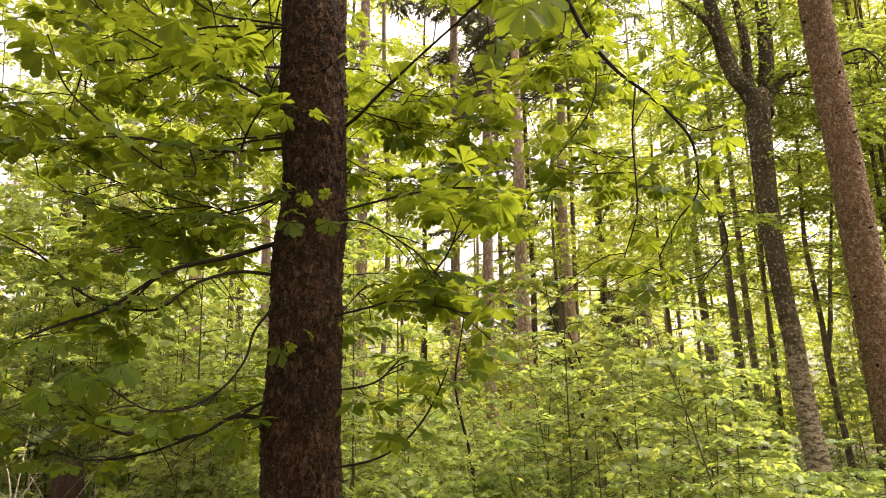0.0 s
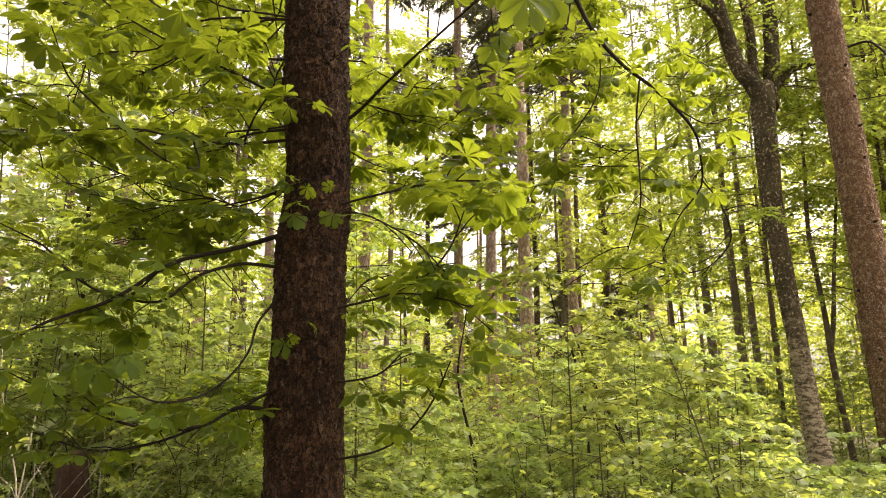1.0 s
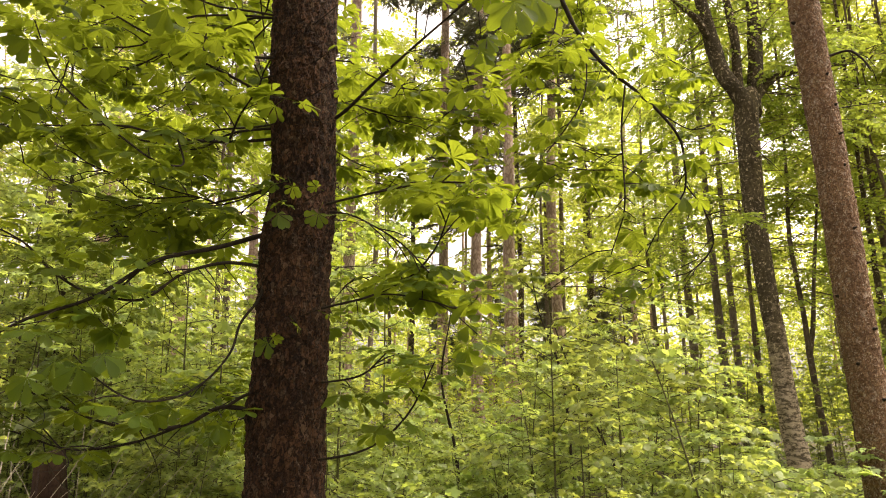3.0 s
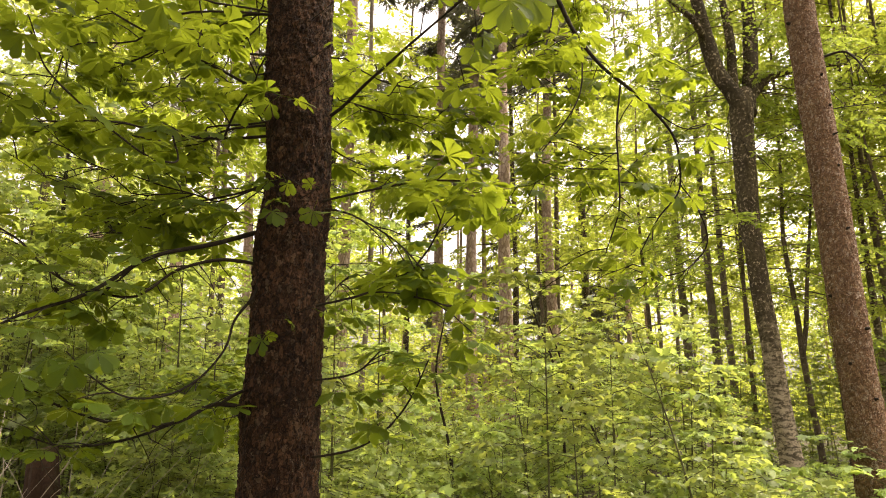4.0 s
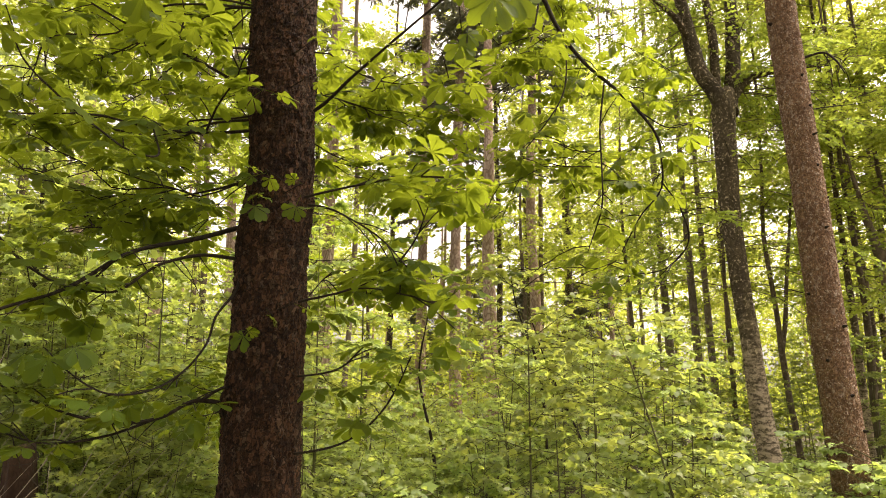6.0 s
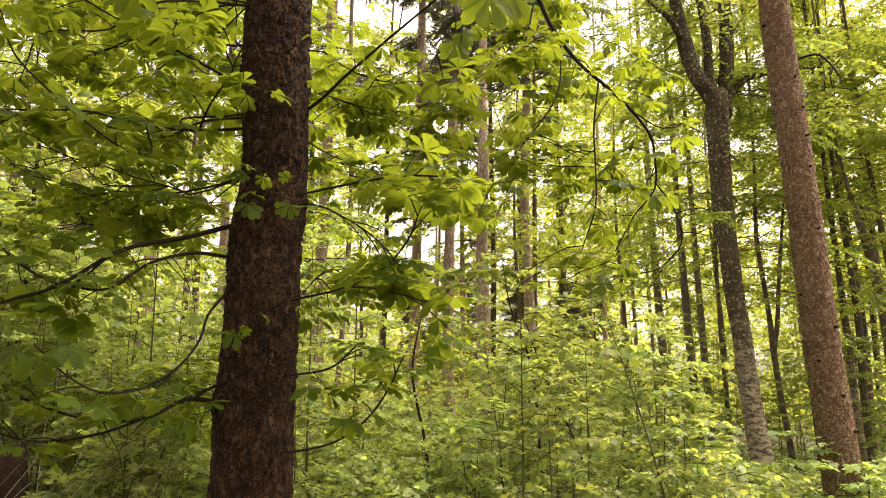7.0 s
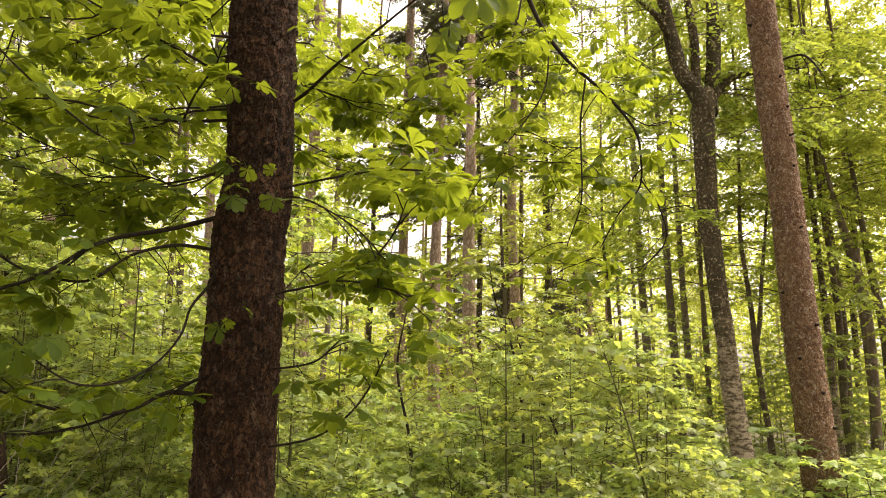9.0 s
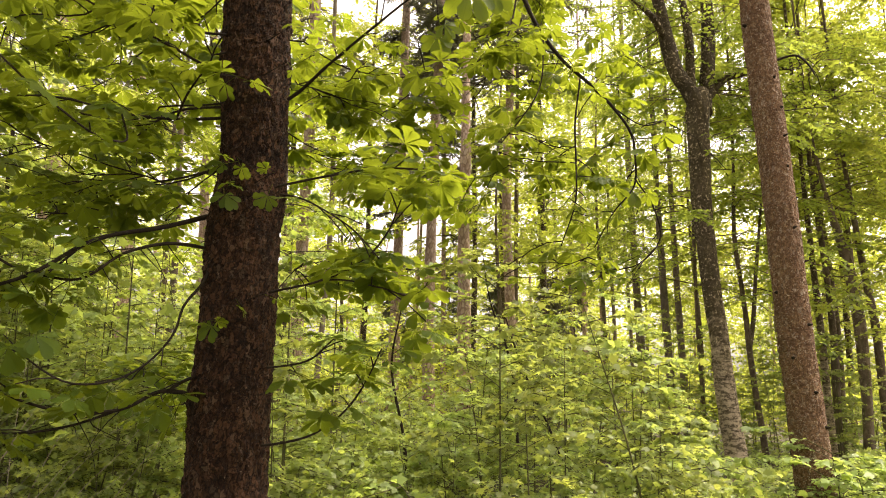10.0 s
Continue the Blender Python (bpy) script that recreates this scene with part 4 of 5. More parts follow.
lone_sapling([(2.0, 7.5, -0.1, 0.016), (1.75, 7.5, 0.8, 0.014), (1.25, 7.5, 1.95, 0.010), (1.1, 7.5, 2.4, 0.005)], "thin slanting sapling with few leaves")

# ---- the horse chestnut ----
CHESTNUT_BASE = (-0.79, 3.5, 0.0)
chestnut = thing("chestnut_tree", CHESTNUT_BASE, "dark flaky chestnut trunk with drooping leafy branches", "chestnut tree")
TRUNK = [(-0.82, 3.5, -0.15, 0.24), (-0.842, 3.5, 1.067, 0.2), (-0.854, 3.5, 1.443, 0.196), (-0.853, 3.5, 1.73, 0.193), (-0.855, 3.5, 2.027, 0.19), (-0.859, 3.5, 2.334, 0.185), (-0.851, 3.5, 2.45, 0.182), (-0.844, 3.5, 2.774, 0.173),
         (-0.867, 3.5, 3.11, 0.178), (-0.878, 3.5, 3.343, 0.182), (-0.894, 3.5, 3.822, 0.186), (-0.91, 3.5, 4.6, 0.175)]
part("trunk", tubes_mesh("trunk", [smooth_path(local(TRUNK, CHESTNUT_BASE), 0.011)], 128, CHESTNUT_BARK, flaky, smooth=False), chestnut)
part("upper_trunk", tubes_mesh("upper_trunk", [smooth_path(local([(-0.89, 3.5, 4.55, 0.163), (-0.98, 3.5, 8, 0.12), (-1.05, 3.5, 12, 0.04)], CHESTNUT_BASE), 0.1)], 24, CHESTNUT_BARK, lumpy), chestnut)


def palmate(seed):
    """A chestnut leaf: a stalk and seven blunt leaflets; the longest leaflet is 1 long."""
    r = np.random.default_rng(seed)
    V, F, U = [], [], []

    def add(v, f, u):
        F.extend([tuple(i + len(V) for i in t) for t in f])
        V.extend(v)
        U.extend(u)
    stalk = 0.75
    ring = [(0.012 * math.cos(a), 0.012 * math.sin(a)) for a in (0.5, 2.6, 4.7)]
    add([(a, y, b - 0.10 * (y / stalk) ** 2) for y in (0, stalk * 0.5, stalk) for a, b in ring],
        [q for s in (0, 3) for i in range(3) for q in ((s + i, s + (i + 1) % 3, s + 3 + i), (s + (i + 1) % 3, s + 3 + (i + 1) % 3, s + 3 + i))], [(0.5, 0.0)] * 9)
    for angle, length in ((0, 1.0), (32, 0.96), (-32, 0.96), (66, 0.82), (-66, 0.82), (108, 0.55), (-108, 0.55)):
        a = math.radians(angle + r.normal(0, 5))
        length *= r.uniform(0.88, 1.08)
        sag, fold, twist = r.uniform(0.05, 0.40), r.uniform(0.08, 0.35), r.normal(0, 0.25)
        rows = [(0.0, 0.0)] + [(t, w * length * r.uniform(0.92, 1.08)) for t, w in ((0.30, 0.070), (0.55, 0.155), (0.76, 0.225), (0.92, 0.165))] + [(1.0, 0.0)]
        v, u = [], []
        for t, w in rows:
            for side in ((-1, 0, 1) if w else (0,)):
                x, y, z = side * w, t * length, fold * abs(side) * w + twist * side * w - sag * length * t * t
                v.append((x * math.cos(a) + y * math.sin(a), stalk - x * math.sin(a) + y * math.cos(a), z - 0.10))
                u.append((0.5 + side * w / (0.46 * length), t))
        f = [(0, 2, 1), (0, 3, 2)]
        for k in (1, 4, 7):
            for i in (0, 1):
                f += [(k + i, k + i + 1, k + i + 4), (k + i, k + i + 4, k + i + 3)]
        f += [(10, 11, 13), (11, 12, 13)]
        add(v, f, u)
    return np.array(V), np.array(F), np.array(U)


PALMATE = [palmate(100 + k) for k in range(7)]


def plain_palmate():
    """The same leaf for the unseen shading crown overhead: each leaflet is one folded blade."""
    V, F = [], []
    for angle, length in ((0, 1.0), (32, 0.96), (-32, 0.96), (66, 0.82), (-66, 0.82), (108, 0.55), (-108, 0.55)):
        a, k = math.radians(angle), len(V)
        for x, y, z in ((0, 0, 0), (-0.12, 0.45, 0.03), (-0.225, 0.76, 0.05), (0, 1, -0.15), (0.225, 0.76, 0.05), (0.12, 0.45, 0.03)):
            x, y, z = x * length, y * length, z * length
            V.append((x * math.cos(a) + y * math.sin(a), 0.75 - x * math.sin(a) + y * math.cos(a), z))
        F += [(k, k + 3, k + 2, k + 1), (k, k + 5, k + 4, k + 3)]
    return np.array(V), np.array(F), np.tile([[0.5, 0], [0.25, 0.45], [0.1, 0.76], [0.5, 1], [0.9, 0.76], [0.75, 0.45]], (7, 1))


PALMATE_MESH = [raw_mesh("leaf", v, [f], CHESTNUT_LEAF, uv=u) for v, f, u in PALMATE]

# main branches: rows of x, y, z and radius
BRANCHES = [
    [(-0.88, 3.5, 2.47, 0.024), (-1.03, 3.5, 2.43, 0.0198), (-1.22, 3.4, 2.34, 0.0162), (-1.47, 3.2, 2.22, 0.0138), (-1.67, 3.0, 2.0, 0.0115), (-1.85, 2.8, 1.87, 0.0083), (-1.97, 2.7, 1.75, 0.0045)],
    [(-1.52, 3.2, 2.20, 0.0083), (-1.67, 3.1, 2.03, 0.0066), (-1.84, 3.0, 2.11, 0.0077), (-1.95, 2.9, 2.24, 0.0063), (-2.07, 2.8, 2.31, 0.0037)],
    [(-0.86, 3.46, 2.24, 0.015), (-0.99, 3.45, 2.24, 0.0134), (-1.18, 3.3, 2.23, 0.0114), (-1.33, 3.2, 2.16, 0.0096), (-1.49, 3.1, 2.01, 0.0079), (-1.65, 3.0, 2.02, 0.0064)],
]
BRANCHES += [
    [(-0.84, 3.45, 1.45, 0.023), (-0.96, 3.45, 1.47, 0.0199), (-1.06, 3.4, 1.51, 0.0168), (-1.13, 3.35, 1.52, 0.0138), (-1.26, 3.2, 1.44, 0.0105), (-1.39, 3.1, 1.42, 0.0089), (-1.63, 3.0, 1.48, 0.0074), (-1.82, 2.9, 1.58, 0.0048), (-1.96, 2.8, 1.67, 0.0035)],
    [(-1.26, 3.2, 1.44, 0.0092), (-1.46, 3.1, 1.36, 0.0076), (-1.68, 3.0, 1.34, 0.0061), (-1.85, 2.9, 1.41, 0.0036)],
    [(-0.84, 3.4, 1.62, 0.012), (-0.94, 3.4, 1.60, 0.0113), (-1.04, 3.4, 1.58, 0.0113), (-1.12, 3.35, 1.52, 0.0097)],
]
BRANCHES += [
    [(-0.86, 3.42, 2.28, 0.012), (-0.97, 3.4, 2.25, 0.0117), (-0.99, 3.35, 2.07, 0.01), (-1.07, 3.3, 1.92, 0.0084), (-1.08, 3.25, 1.80, 0.0082), (-1.15, 3.2, 1.67, 0.0067), (-1.26, 3.1, 1.57, 0.0064), (-1.41, 3.0, 1.55, 0.0062), (-1.54, 2.9, 1.64, 0.0048), (-1.58, 2.8, 1.72, 0.0035)],
    [(-0.88, 3.5, 3.19, 0.012), (-1.02, 3.5, 3.22, 0.0112), (-1.27, 3.3, 3.28, 0.0091), (-1.55, 3.1, 3.36, 0.0072), (-1.75, 2.9, 3.43, 0.0055), (-1.89, 2.8, 3.53, 0.004)],
    [(-0.88, 3.5, 3.0, 0.013), (-1.01, 3.5, 2.98, 0.0126), (-1.23, 3.4, 2.92, 0.0107), (-1.43, 3.2, 2.86, 0.0086), (-1.62, 3.0, 2.84, 0.0054), (-1.9, 2.9, 2.8, 0.0039)],
]
BRANCHES += [
    [(-1.43, 3.2, 2.86, 0.007), (-1.33, 3.0, 2.64, 0.0064), (-1.39, 2.9, 2.63, 0.006), (-1.5, 2.8, 2.70, 0.006), (-1.66, 2.7, 2.83, 0.0055), (-1.78, 2.65, 2.96, 0.0049), (-1.81, 2.6, 3.06, 0.0036)],
    [(-1.24, 3.4, 2.92, 0.0092), (-1.16, 3.3, 3.02, 0.0075), (-1.06, 3.2, 3.10, 0.0058)],
    [(-0.82, 3.5, 3.02, 0.016), (-0.69, 3.5, 3.10, 0.0142), (-0.45, 3.3, 3.22, 0.0106), (-0.2, 3.15, 3.38, 0.0088), (-0.03, 3.0, 3.45, 0.007), (0.16, 2.9, 3.57, 0.0055)],
    [(-0.8, 3.45, 2.56, 0.011), (-0.63, 3.4, 2.59, 0.009), (-0.39, 3.25, 2.60, 0.0079), (-0.13, 3.1, 2.60, 0.0069), (0.10, 3.0, 2.57, 0.0053)],
]
BRANCHES += [
    [(-0.8, 3.45, 2.0, 0.01), (-0.64, 3.4, 2.03, 0.0087), (-0.40, 3.3, 2.08, 0.0071), (-0.2, 3.2, 2.17, 0.0069), (-0.09, 3.1, 2.29, 0.0054), (-0.04, 3.0, 2.40, 0.0039)],
    [(-0.40, 3.32, 2.08, 0.006), (-0.35, 3.3, 2.08, 0.0056), (-0.11, 3.1, 2.02, 0.0053), (0.04, 3.0, 1.98, 0.0045), (0.12, 2.95, 2.04, 0.0038)],
    [(-0.8, 3.45, 1.64, 0.008), (-0.62, 3.4, 1.65, 0.0071), (-0.44, 3.3, 1.69, 0.0062), (-0.34, 3.2, 1.77, 0.0054)],
    [(-0.78, 3.45, 1.26, 0.0095), (-0.62, 3.4, 1.28, 0.0083), (-0.39, 3.25, 1.35, 0.0066), (-0.23, 3.1, 1.48, 0.0064), (-0.15, 3.0, 1.60, 0.005), (-0.1, 2.95, 1.71, 0.0037)],
]
BRANCHES += [
    [(-0.8, 3.45, 2.55, 0.009), (-0.62, 3.45, 2.54, 0.0076), (-0.42, 3.3, 2.43, 0.0058), (-0.26, 3.2, 2.31, 0.0056), (-0.12, 3.1, 2.15, 0.004)],
]
HANGING = [
    [(-0.88, 3.6, 5.6, 0.0406), (-0.13, 3.8, 5.11, 0.0377), (0.4, 3.9, 4.59, 0.032), (0.69, 4.0, 4.16, 0.0235), (0.78, 4.0, 3.95, 0.021), (0.96, 4.0, 3.69, 0.0185), (1.17, 4.0, 3.5, 0.0165), (1.31, 4.0, 3.35, 0.0145), (1.41, 4.0, 3.19, 0.0125), (1.43, 4.0, 3.02, 0.0105), (1.42, 4.0, 2.86, 0.0088), (1.28, 4.0, 2.67, 0.007), (1.17, 4.0, 2.47, 0.0052)],
    [(1.08, 4.0, 3.56, 0.0091), (1.03, 3.95, 3.22, 0.0089), (1.02, 3.9, 2.95, 0.0078), (1.0, 3.85, 2.68, 0.0068), (0.91, 3.8, 2.43, 0.0049)],
]
HANGING += [
    [(1.42, 4.0, 2.9, 0.008), (1.55, 4.05, 2.74, 0.0071), (1.61, 4.1, 2.54, 0.0071), (1.47, 4.1, 2.37, 0.0053), (1.19, 4.1, 2.31, 0.0044)],
    [(0.67, 4.0, 4.17, 0.0094), (0.56, 3.9, 3.73, 0.0081), (0.41, 3.8, 3.56, 0.007), (0.24, 3.7, 3.40, 0.0051)],
    [(0.84, 4.0, 3.85, 0.0074), (0.80, 3.95, 3.45, 0.0072), (0.66, 3.9, 3.2, 0.0062), (0.57, 3.9, 3.08, 0.0052)],
    [(1.28, 4.0, 3.38, 0.0072), (1.51, 4.05, 3.28, 0.0055), (1.71, 4.1, 3.36, 0.0056)],
]

# a nearer branch hanging from above, large leaves at its tip
NEARER = [[(-0.84, 3.36, 4.5, 0.012), (-0.5, 3.15, 4.62, 0.010), (-0.05, 2.9, 4.5, 0.008), (0.20, 2.5, 3.75, 0.006), (0.21, 2.32, 3.30, 0.004)],
          [(-0.05, 2.9, 4.5, 0.005), (0.05, 3.05, 4.0, 0.004), (0.115, 3.1, 3.40, 0.003)]]
NEAR_LEAVES = [((0.213, 2.3, 3.08), (-0.12, -0.1, -1.0), 0.150), ((0.295, 2.35, 3.14), (0.25, -0.1, -0.9), 0.135), ((0.115, 3.1, 3.32), (-0.1, -0.2, -1.0), 0.115), ((0.15, 3.1, 3.38), (0.6, 0.1, -0.6), 0.10),
               # drooping tufts below the boughs, and leaves of the shoots on the stem
               ((-1.52, 2.70, 1.69), (0.1, -0.15, -1), 0.115), ((-1.62, 2.70, 1.71), (-0.8, -0.2, -0.55), 0.100), ((-1.43, 2.72, 1.74), (0.75, -0.1, -0.6), 0.105),
               ((-1.66, 2.60, 1.64), (-0.3, -0.2, -0.9), 0.110), ((-0.89, 3.20, 2.47), (0.45, -0.3, -0.8), 0.095), ((-0.90, 3.20, 1.83), (-0.5, -0.2, -0.7), 0.080),
               ((-0.69, 3.20, 2.47), (-0.3, -0.2, -0.9), 0.085), ((-0.91, 3.18, 2.62), (-0.9, -0.2, -0.2), 0.090)]

# short shoots straight out of the bark
SPROUTS = [[(-0.93 if x < -0.85 else -0.79, 3.34, z, 0.003), (x, 3.24, z + 0.02, 0.002)] for x, z in ((-0.845, 2.641), (-0.946, 2.648), (-0.76, 2.66), (-0.69, 2.57), (-0.66, 2.45), (-0.89, 2.50), (-0.80, 1.935), (-0.69, 1.965), (-0.92, 1.83), (-0.67, 3.165), (-0.68, 3.60), (-0.67, 3.36))]


def chestnut_limb(height, azimuth, length, dip=0.25, lift=0.3):
    """One more branch out of the trunk: it sags, and its tip turns up."""
    at = (-0.83 - 0.01 * height + 0.1 * math.cos(azimuth), 3.5 + 0.1 * math.sin(azimuth), height)
    b = limb(at, azimuth, length, -dip, -lift, 0.003 + 0.0022 * length, n=9, bend=0.7)
    b[1:-1, :3] += rng.normal(0, 0.03, (7, 3))
    return b


rng = np.random.default_rng(77)

# the leafy side, then the sparser side, then unseen shading limbs overhead
MORE = [chestnut_limb(rng.uniform(2.3, 4.9), math.pi + rng.uniform(-1.2, -0.12), rng.uniform(1.2, 3.4), rng.uniform(0.1, 0.55), rng.uniform(0.1, 0.4)) for k in range(12)]
MORE += [chestnut_limb(rng.uniform(1.9, 3.2), math.pi + rng.uniform(-1.1, -0.05), rng.uniform(0.9, 2.1), rng.uniform(0.1, 0.4), rng.uniform(0.1, 0.35)) for k in range(3)]
MORE += [chestnut_limb(rng.uniform(1.25, 2.3), math.pi + rng.uniform(-0.9, 0.0), rng.uniform(1.0, 2.4), rng.uniform(0.0, 0.25), rng.uniform(0.1, 0.3)) for k in range(1)]
MORE += [chestnut_limb(rng.uniform(3.0, 4.4), math.pi + rng.uniform(0.1, 0.62), rng.uniform(1.3, 2.3), rng.uniform(0.0, 0.3), rng.uniform(0.0, 0.3)) for k in range(6)]
MORE += [chestnut_limb(rng.uniform(3.2, 5.0), rng.uniform(-0.2, 0.7), rng.uniform(0.7, 1.3)) for k in range(3)]
MORE += [chestnut_limb(rng.uniform(2.9, 4.3), rng.uniform(0.0, 0.6), rng.uniform(0.5, 1.3)) for k in range(1)]
MORE += [chestnut_limb(rng.uniform(2.0, 3.4), rng.uniform(-0.3, 0.9), rng.uniform(0.6, 1.4)) for k in range(1)]
for b in list(MORE):   # each forks once or twice
    for k in range(2):
        at, step = b[rng.integers(3, 7)], b[6] - b[3]
        MORE.append(limb(at[:3], math.atan2(step[1], step[0]) + rng.choice((-1, 1)) * rng.uniform(0.35, 0.9), rng.uniform(0.5, 1.3), rng.uniform(-0.4, 0.2), rng.uniform(-0.3, 0.2), 0.0045, n=7, bend=0.6))
# added above the view, only to shade the stem and the nearer leaves
SHADE_LIMBS = [chestnut_limb(rng.uniform(5.0, 10), rng.uniform(3.3, 6.1), rng.uniform(1.5, 4.2), -0.1, 0.05) for k in range(9)]
SHADE_LIMBS += [chestnut_limb(rng.uniform(4.9, 7), -math.pi / 2 + rng.uniform(-1.0, 1.0), rng.uniform(2.5, 5.0), -0.1, 0.0) for k in range(4)]
SHADE_LIMBS += [chestnut_limb(rng.uniform(4.9, 7.0), math.pi + rng.uniform(0.1, 1.3), rng.uniform(2.0, 4.2), -0.1, 0.0) for k in range(4)]
SHADE_LIMBS += [chestnut_limb(rng.uniform(5.2, 7.5), rng.uniform(-1.0, 0.15), rng.uniform(1.5, 3.5), -0.1, 0.0) for k in range(4)]


# thin side shoots of the hanging branch
SHOOTS = []
for k in range(15):
    h = smooth_path(HANGING[k % 6], 0.05)
    at = h[rng.integers(len(h) // 3 if k % 6 else len(h) // 2, len(h))]
    SHOOTS.append(limb(at[:3], rng.uniform(0.2, 3.4), rng.uniform(0.4, 0.9), rng.uniform(-0.1, 0.3), rng.uniform(0.1, 0.5), 0.004, n=6, bend=0.6))

h = smooth_path(HANGING[0], 0.05)
for k in range(6):   # and on its upper stretch
    at = h[int(len(h) * (0.40 + 0.05 * k))]
    SHOOTS.append(limb(at[:3], rng.uniform(-0.4, 1.2), rng.uniform(0.4, 0.9), rng.uniform(-0.1, 0.3), rng.uniform(0.1, 0.4), 0.004, n=6, bend=0.6))


def leafy(branches, gap, start):
    """Twigs along the branches with tufts of leaves; returns twig paths and leaf rows (place, direction, up, size)."""
    twigs, rows = [], []
    for which, b in enumerate(branches):
        p = smooth_path(b, 0.03)
        run = np.concatenate([[0], np.cumsum(np.linalg.norm(np.diff(p[:, :3], axis=0), axis=1))])
        s = run[-1] * (start[which] if isinstance(start, list) else start)
        while s < run[-1] + gap:
            k = min(int(np.searchsorted(run, s)), len(p) - 1)
            last = k == len(p) - 1
            tan = unit(p[k, :3] - p[max(k - 3, 0), :3])
            out = unit(np.cross(tan, [0, 0, 1.0])) * rng.choice((-1, 1))
            d = tan if last else unit(0.6 * tan + out * rng.uniform(0.3, 1.0) + np.array([0, 0, 1.0]) * rng.normal(0.12, 0.35))
            length = 0.03 if last else rng.uniform(0.05, 0.24)
            tip = p[k, :3] + d * length + np.array([0, 0, -0.1 * length])
            twigs.append(np.array([(*p[k, :3], 0.0035), (*(p[k, :3] + d * length * 0.5), 0.003), (*tip, 0.0028)]))
            turn = rng.uniform(0, 6.28)
            for q in range(rng.integers(2, 5)):
                a = turn + q * 2.1 + rng.normal(0, 0.4)
                along = unit(0.45 * d + np.array([math.cos(a), math.sin(a), rng.normal(-0.26, 0.28)]))
                up = unit(np.array([0, 0, 1.0]) + 0.35 * along * np.array([1, 1, 0]) + rng.normal(0, 0.24, 3))
                rows.append((tip, along, up, rng.uniform(0.078, 0.130), which))
            s += gap * rng.uniform(0.6, 1.5)
    return twigs, rows


def leaf_pose(place, along, up, size, which=0):
    y = Vector(along)
    x = y.cross(Vector(up)).normalized()
    z = x.cross(y)
    m = Matrix((x, y, z)).transposed().to_4x4()
    return Matrix.Translation(place) @ m @ Matrix.Diagonal((size, size, size, 1))


def joined_leaves(rows, shapes):
    V, F, U, off = [], [], [], 0
    for k, (place, along, up, size, which) in enumerate(rows):
        tv, tf, tu = shapes[k % len(shapes)]
        v, f = scatter((tv, tf), np.array([place]), np.array([along]), np.array([up]), np.array([size]))
        V.append(v), F.append(f + off), U.append(tu)
        off += len(v)
    return raw_mesh("leaves", np.vstack(V), [np.vstack(F)], CHESTNUT_LEAF, uv=np.vstack(U))


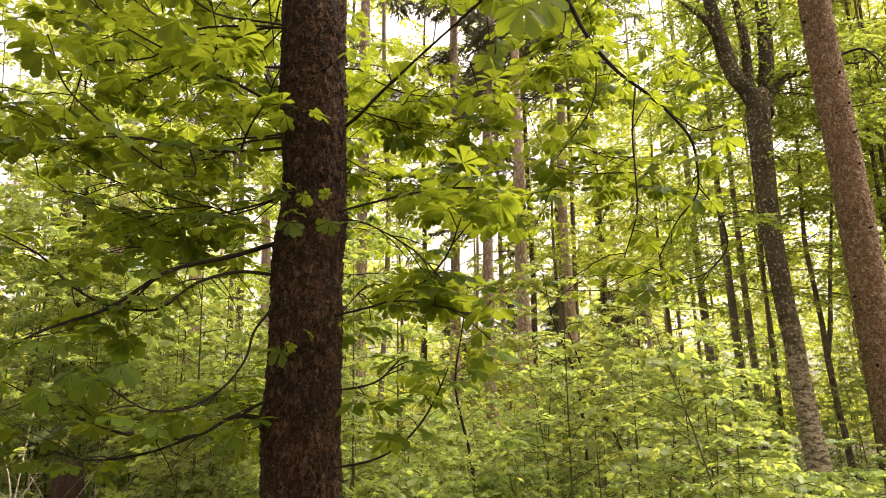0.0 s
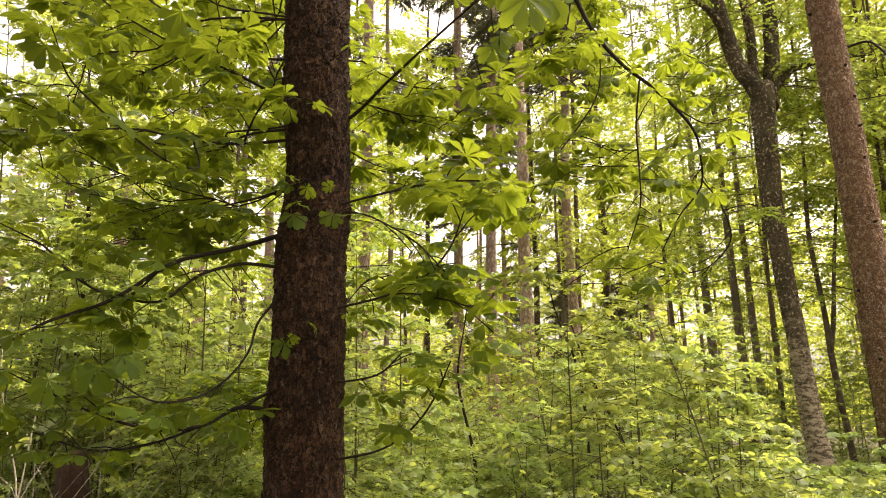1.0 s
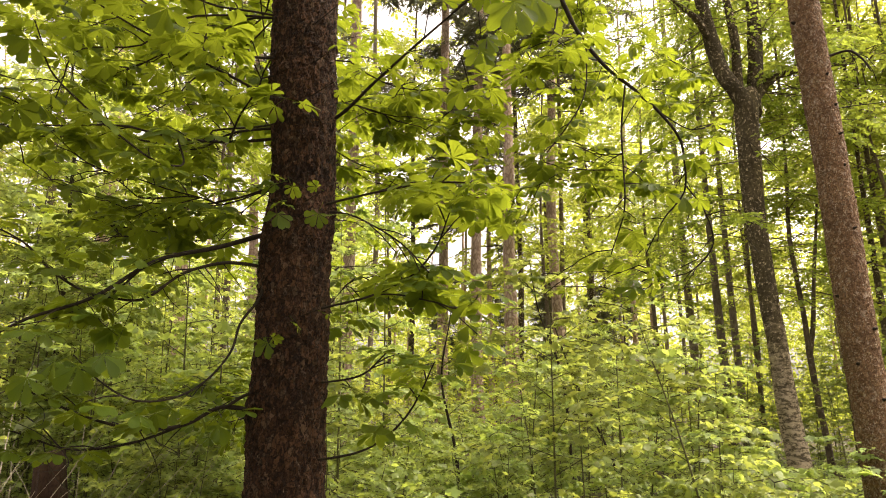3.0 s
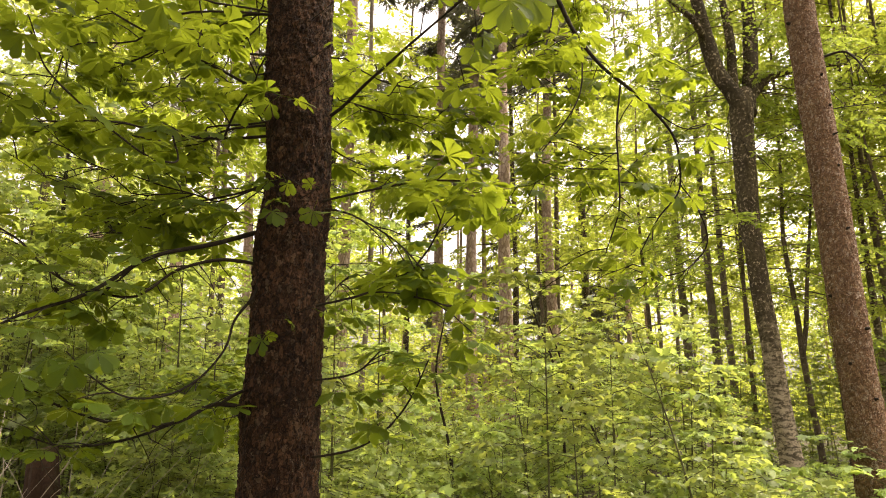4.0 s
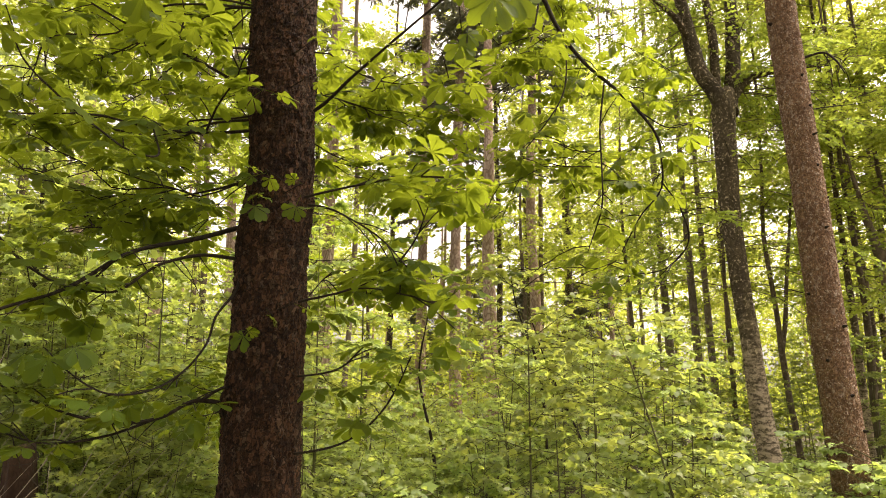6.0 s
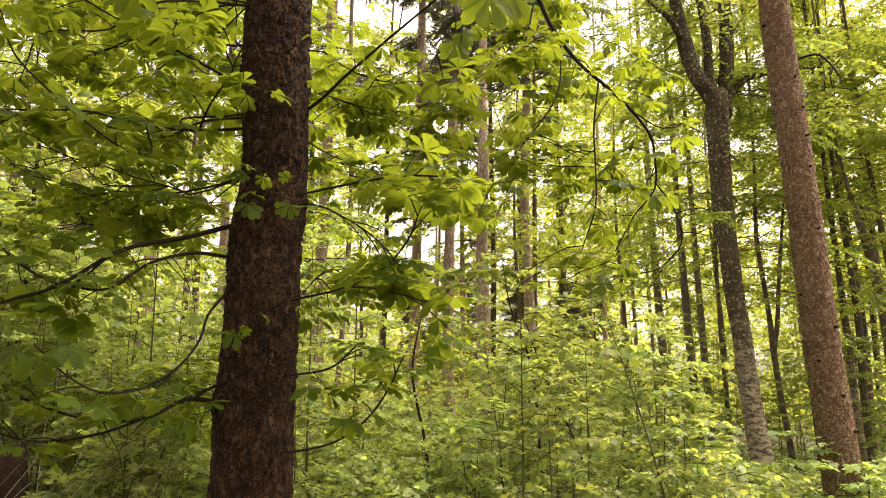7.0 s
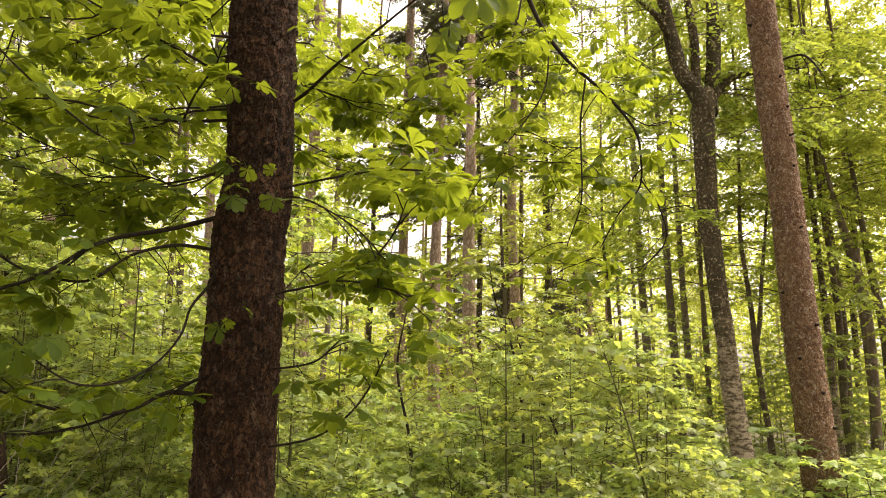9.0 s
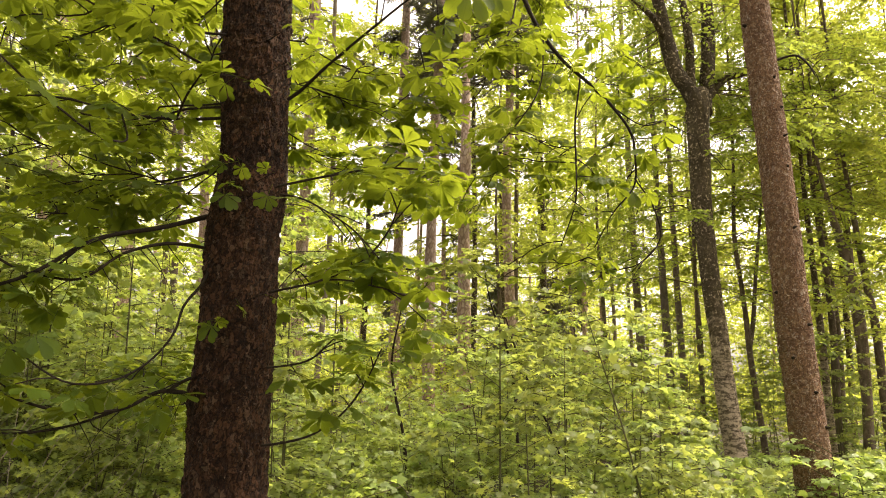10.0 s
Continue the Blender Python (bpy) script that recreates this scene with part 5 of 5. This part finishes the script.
def dress_chestnut():
    o = np.array(CHESTNUT_BASE)
    holders = []
    for b in [[(x, y, z, 0.74 * r) for x, y, z, r in h] for h in BRANCHES] + [[(x, y, z, 0.65 * r) for x, y, z, r in h] for h in HANGING]:
        holders.append(part("branch", tubes_mesh("branch", [smooth_path(local(b, o), 0.03)], 8, TWIG_BARK, lambda a, s, r: r * 0.3 * (grain2(a * 2 + 9, s * 30 + 9, 3) - 0.4)), chestnut))
    for b in MORE + NEARER + SHOOTS + SPROUTS + SHADE_LIMBS:
        part("branch", tubes_mesh("branch", [smooth_path(local(b, o), 0.08)], 6, TWIG_BARK), chestnut)
    bare = []
    for b in BRANCHES[:7] + HANGING[:3]:
        p = smooth_path(b, 0.03)
        for k in range(6):
            at = p[rng.integers(len(p) // 5, len(p))]
            bare.append(limb(at[:3], rng.uniform(0, 6.28), rng.uniform(0.10, 0.32), rng.uniform(-1.0, 0.3), rng.uniform(-0.6, 0.8), 0.0032, n=5, bend=0.9))
    t1, near = leafy(BRANCHES + HANGING, 0.13, [0.48] * 7 + [0.3] * 4 + [0.42] * 7 + [0.8] + [0.25] * 5)
    t3, more = leafy(MORE, 0.125, 0.2)
    t5, shoots = leafy(SHOOTS, 0.12, 0.25)
    t6, sprouts = leafy(SPROUTS, 0.12, 1.0)
    nearer = [(Vector(p) - 0.75 * size * Vector(d).normalized(), Vector(d).normalized(), Vector((0.1, -1, 0.25) if p[2] > 3 else (0.25, -0.6, 0.8)), size, 0) for p, d, size in NEAR_LEAVES]
    t3, more = t3 + t5 + t6, more + shoots
    t4, above = leafy(SHADE_LIMBS, 0.22, 0.25)
    part("twigwork", tubes_mesh("twigwork", [local(t, o) for t in t1 + t3 + t4] + [smooth_path(local(b, o), 0.04) for b in bare], 4, TWIG_BARK), chestnut, kind="stuff")
    near, more = ([r for r in rows if r[0][1] > 1.9 and r[0][0] < 1.6] for rows in (near, more))
    more = [r for r in more if not (r[0][0] < -1.0 and r[0][1] < 3.25 and r[0][2] < 2.8)]   # low down the leaves sit behind the bare boughs
    more = [r for r in more if r[0][1] > 3.45 or abs(r[0][0] + 0.245 * r[0][1]) > 0.36]   # drops leaves in the camera's sight line to the stem; its sprouts come after
    more += [(*r[:3], 0.62 * r[3], r[4]) for r in sprouts[::4]] + [(np.array(p), np.array(d), np.array(u), size, w) for p, d, u, size, w in nearer]
    more = [(*r[:3], r[3] * ((0.66 if r[0][2] < 2.9 else 0.9) if r[0][0] > 0.4 else 1.0), r[4]) for r in more]
    near, more = ([r for k, r in enumerate(rows) if not (r[0][0] > 0.4 and r[0][2] < 2.9 and k % 3)] for rows in (near, more))
    above = [r for r in above if r[0][2] > 4.4]
    single = [r for r in near if r[0][2] < 4.3][:300]
    chosen = {id(r) for r in single}
    for k, r in enumerate(single):
        leaf = part("leaf", PALMATE_MESH[k % len(PALMATE_MESH)], holders[r[4]])
        leaf.matrix_basis = Matrix.Translation(-Vector(CHESTNUT_BASE)) @ leaf_pose(*r)
    rest = [(r[0] - o, *r[1:]) for r in near + more if id(r) not in chosen]
    part("foliage", joined_leaves(rest, PALMATE), chestnut, kind="stuff")
    part("upper_foliage", joined_leaves([(r[0] - o, *r[1:]) for r in above], [plain_palmate()]), chestnut, kind="stuff")


dress_chestnut()


def young_chestnut(x, y, height, low):
    """A younger chestnut: a thin stem in a loose coat of palmate leaves."""
    ob = thing("chestnut_tree", (x, y, 0), "young chestnut with broad bright green leaves behind the dark boughs", "chestnut tree", "young chestnuts")
    stem = [(0, 0, -0.1, 0.04), (0.05, 0.03, height * 0.35, 0.032), (-0.05, 0.0, height * 0.7, 0.02), (0, 0, height, 0.006)]
    part("trunk", tubes_mesh("trunk", [smooth_path(stem, 0.2)], 8, TWIG_BARK), ob)
    limbs = []
    for k in range(int(5 * (height - low))):
        h = low + (height - low) * (k + rng.uniform()) / (5 * (height - low))
        limbs.append(limb((0, 0, h), k * 2.4 + rng.normal(0, 0.3), rng.uniform(0.8, 1.9) * (1.2 - 0.6 * h / height), 0.35, 0.35, 0.009, n=6))
    twigs, rows = leafy(limbs, 0.16, 0.2)
    part("branchwork", tubes_mesh("branchwork", [smooth_path(b, 0.12) for b in limbs] + twigs, 4, TWIG_BARK), ob, kind="stuff")
    part("foliage", joined_leaves(rows, PALMATE_FAR), ob, kind="stuff")


rng = np.random.default_rng(31)
PALMATE_FAR = [plain_palmate()]
for x, y, height, low in ((-1.75, 6.8, 5.6, 2.6), (-5.2, 8.6, 7.0, 2.8)):
    young_chestnut(x, y, height, low)

# ---- low on the leafy side: a broken stump and dry sticks ----


def stump():
    ob = thing("tree_stump", (-3.45, 6.0, 0), "dark reddish broken tree stump among dry sticks", "tree stump")
    p = smooth_path([(0, 0, -0.1, 0.19), (0.0, 0, 0.3, 0.15), (-0.03, 0, 0.7, 0.13), (-0.06, 0, 1.04, 0.10)], 0.03)
    v, q, c = tube(p, 40, lambda a, s, r: 0.05 * (grain2(np.cos(a) * 3 + 9, np.sin(a) * 3 + 9 + s, 5) - 0.5) + 0.02 * (grain2(a * 6, s * 3, 7) - 0.5))
    top = v[:, 2] > 0.85
    v[top, 2] += 0.14 * (grain2(v[top, 0] * 18 + 30, v[top, 1] * 18 + 30, 8) - 0.5) * (v[top, 2] - 0.8) / 0.2
    part("trunk", raw_mesh("trunk", v, [q, c], STUMP_BARK), ob)


stump()
for k in range(44):
    x, y = rng.uniform(-4.1, -2.2), rng.uniform(4.4, 6.2)
    a, rise, length = rng.uniform(-0.9, 3.6), rng.uniform(0.7, 2.4), rng.uniform(0.9, 1.9)
    p = limb((0, 0, 0), a, length * 0.6, rise, 0.25, (0.010, 0.005, 0.0035)[k % 3], n=6)
    ob = tagged(new("dry_stick", tubes_mesh("dry_stick", [smooth_path(p, 0.06)], 6, PALE_WOOD)), "thin bare dry stick standing in the undergrowth", "stick", "dry sticks")
    ob.location = (x, y, 0.02)
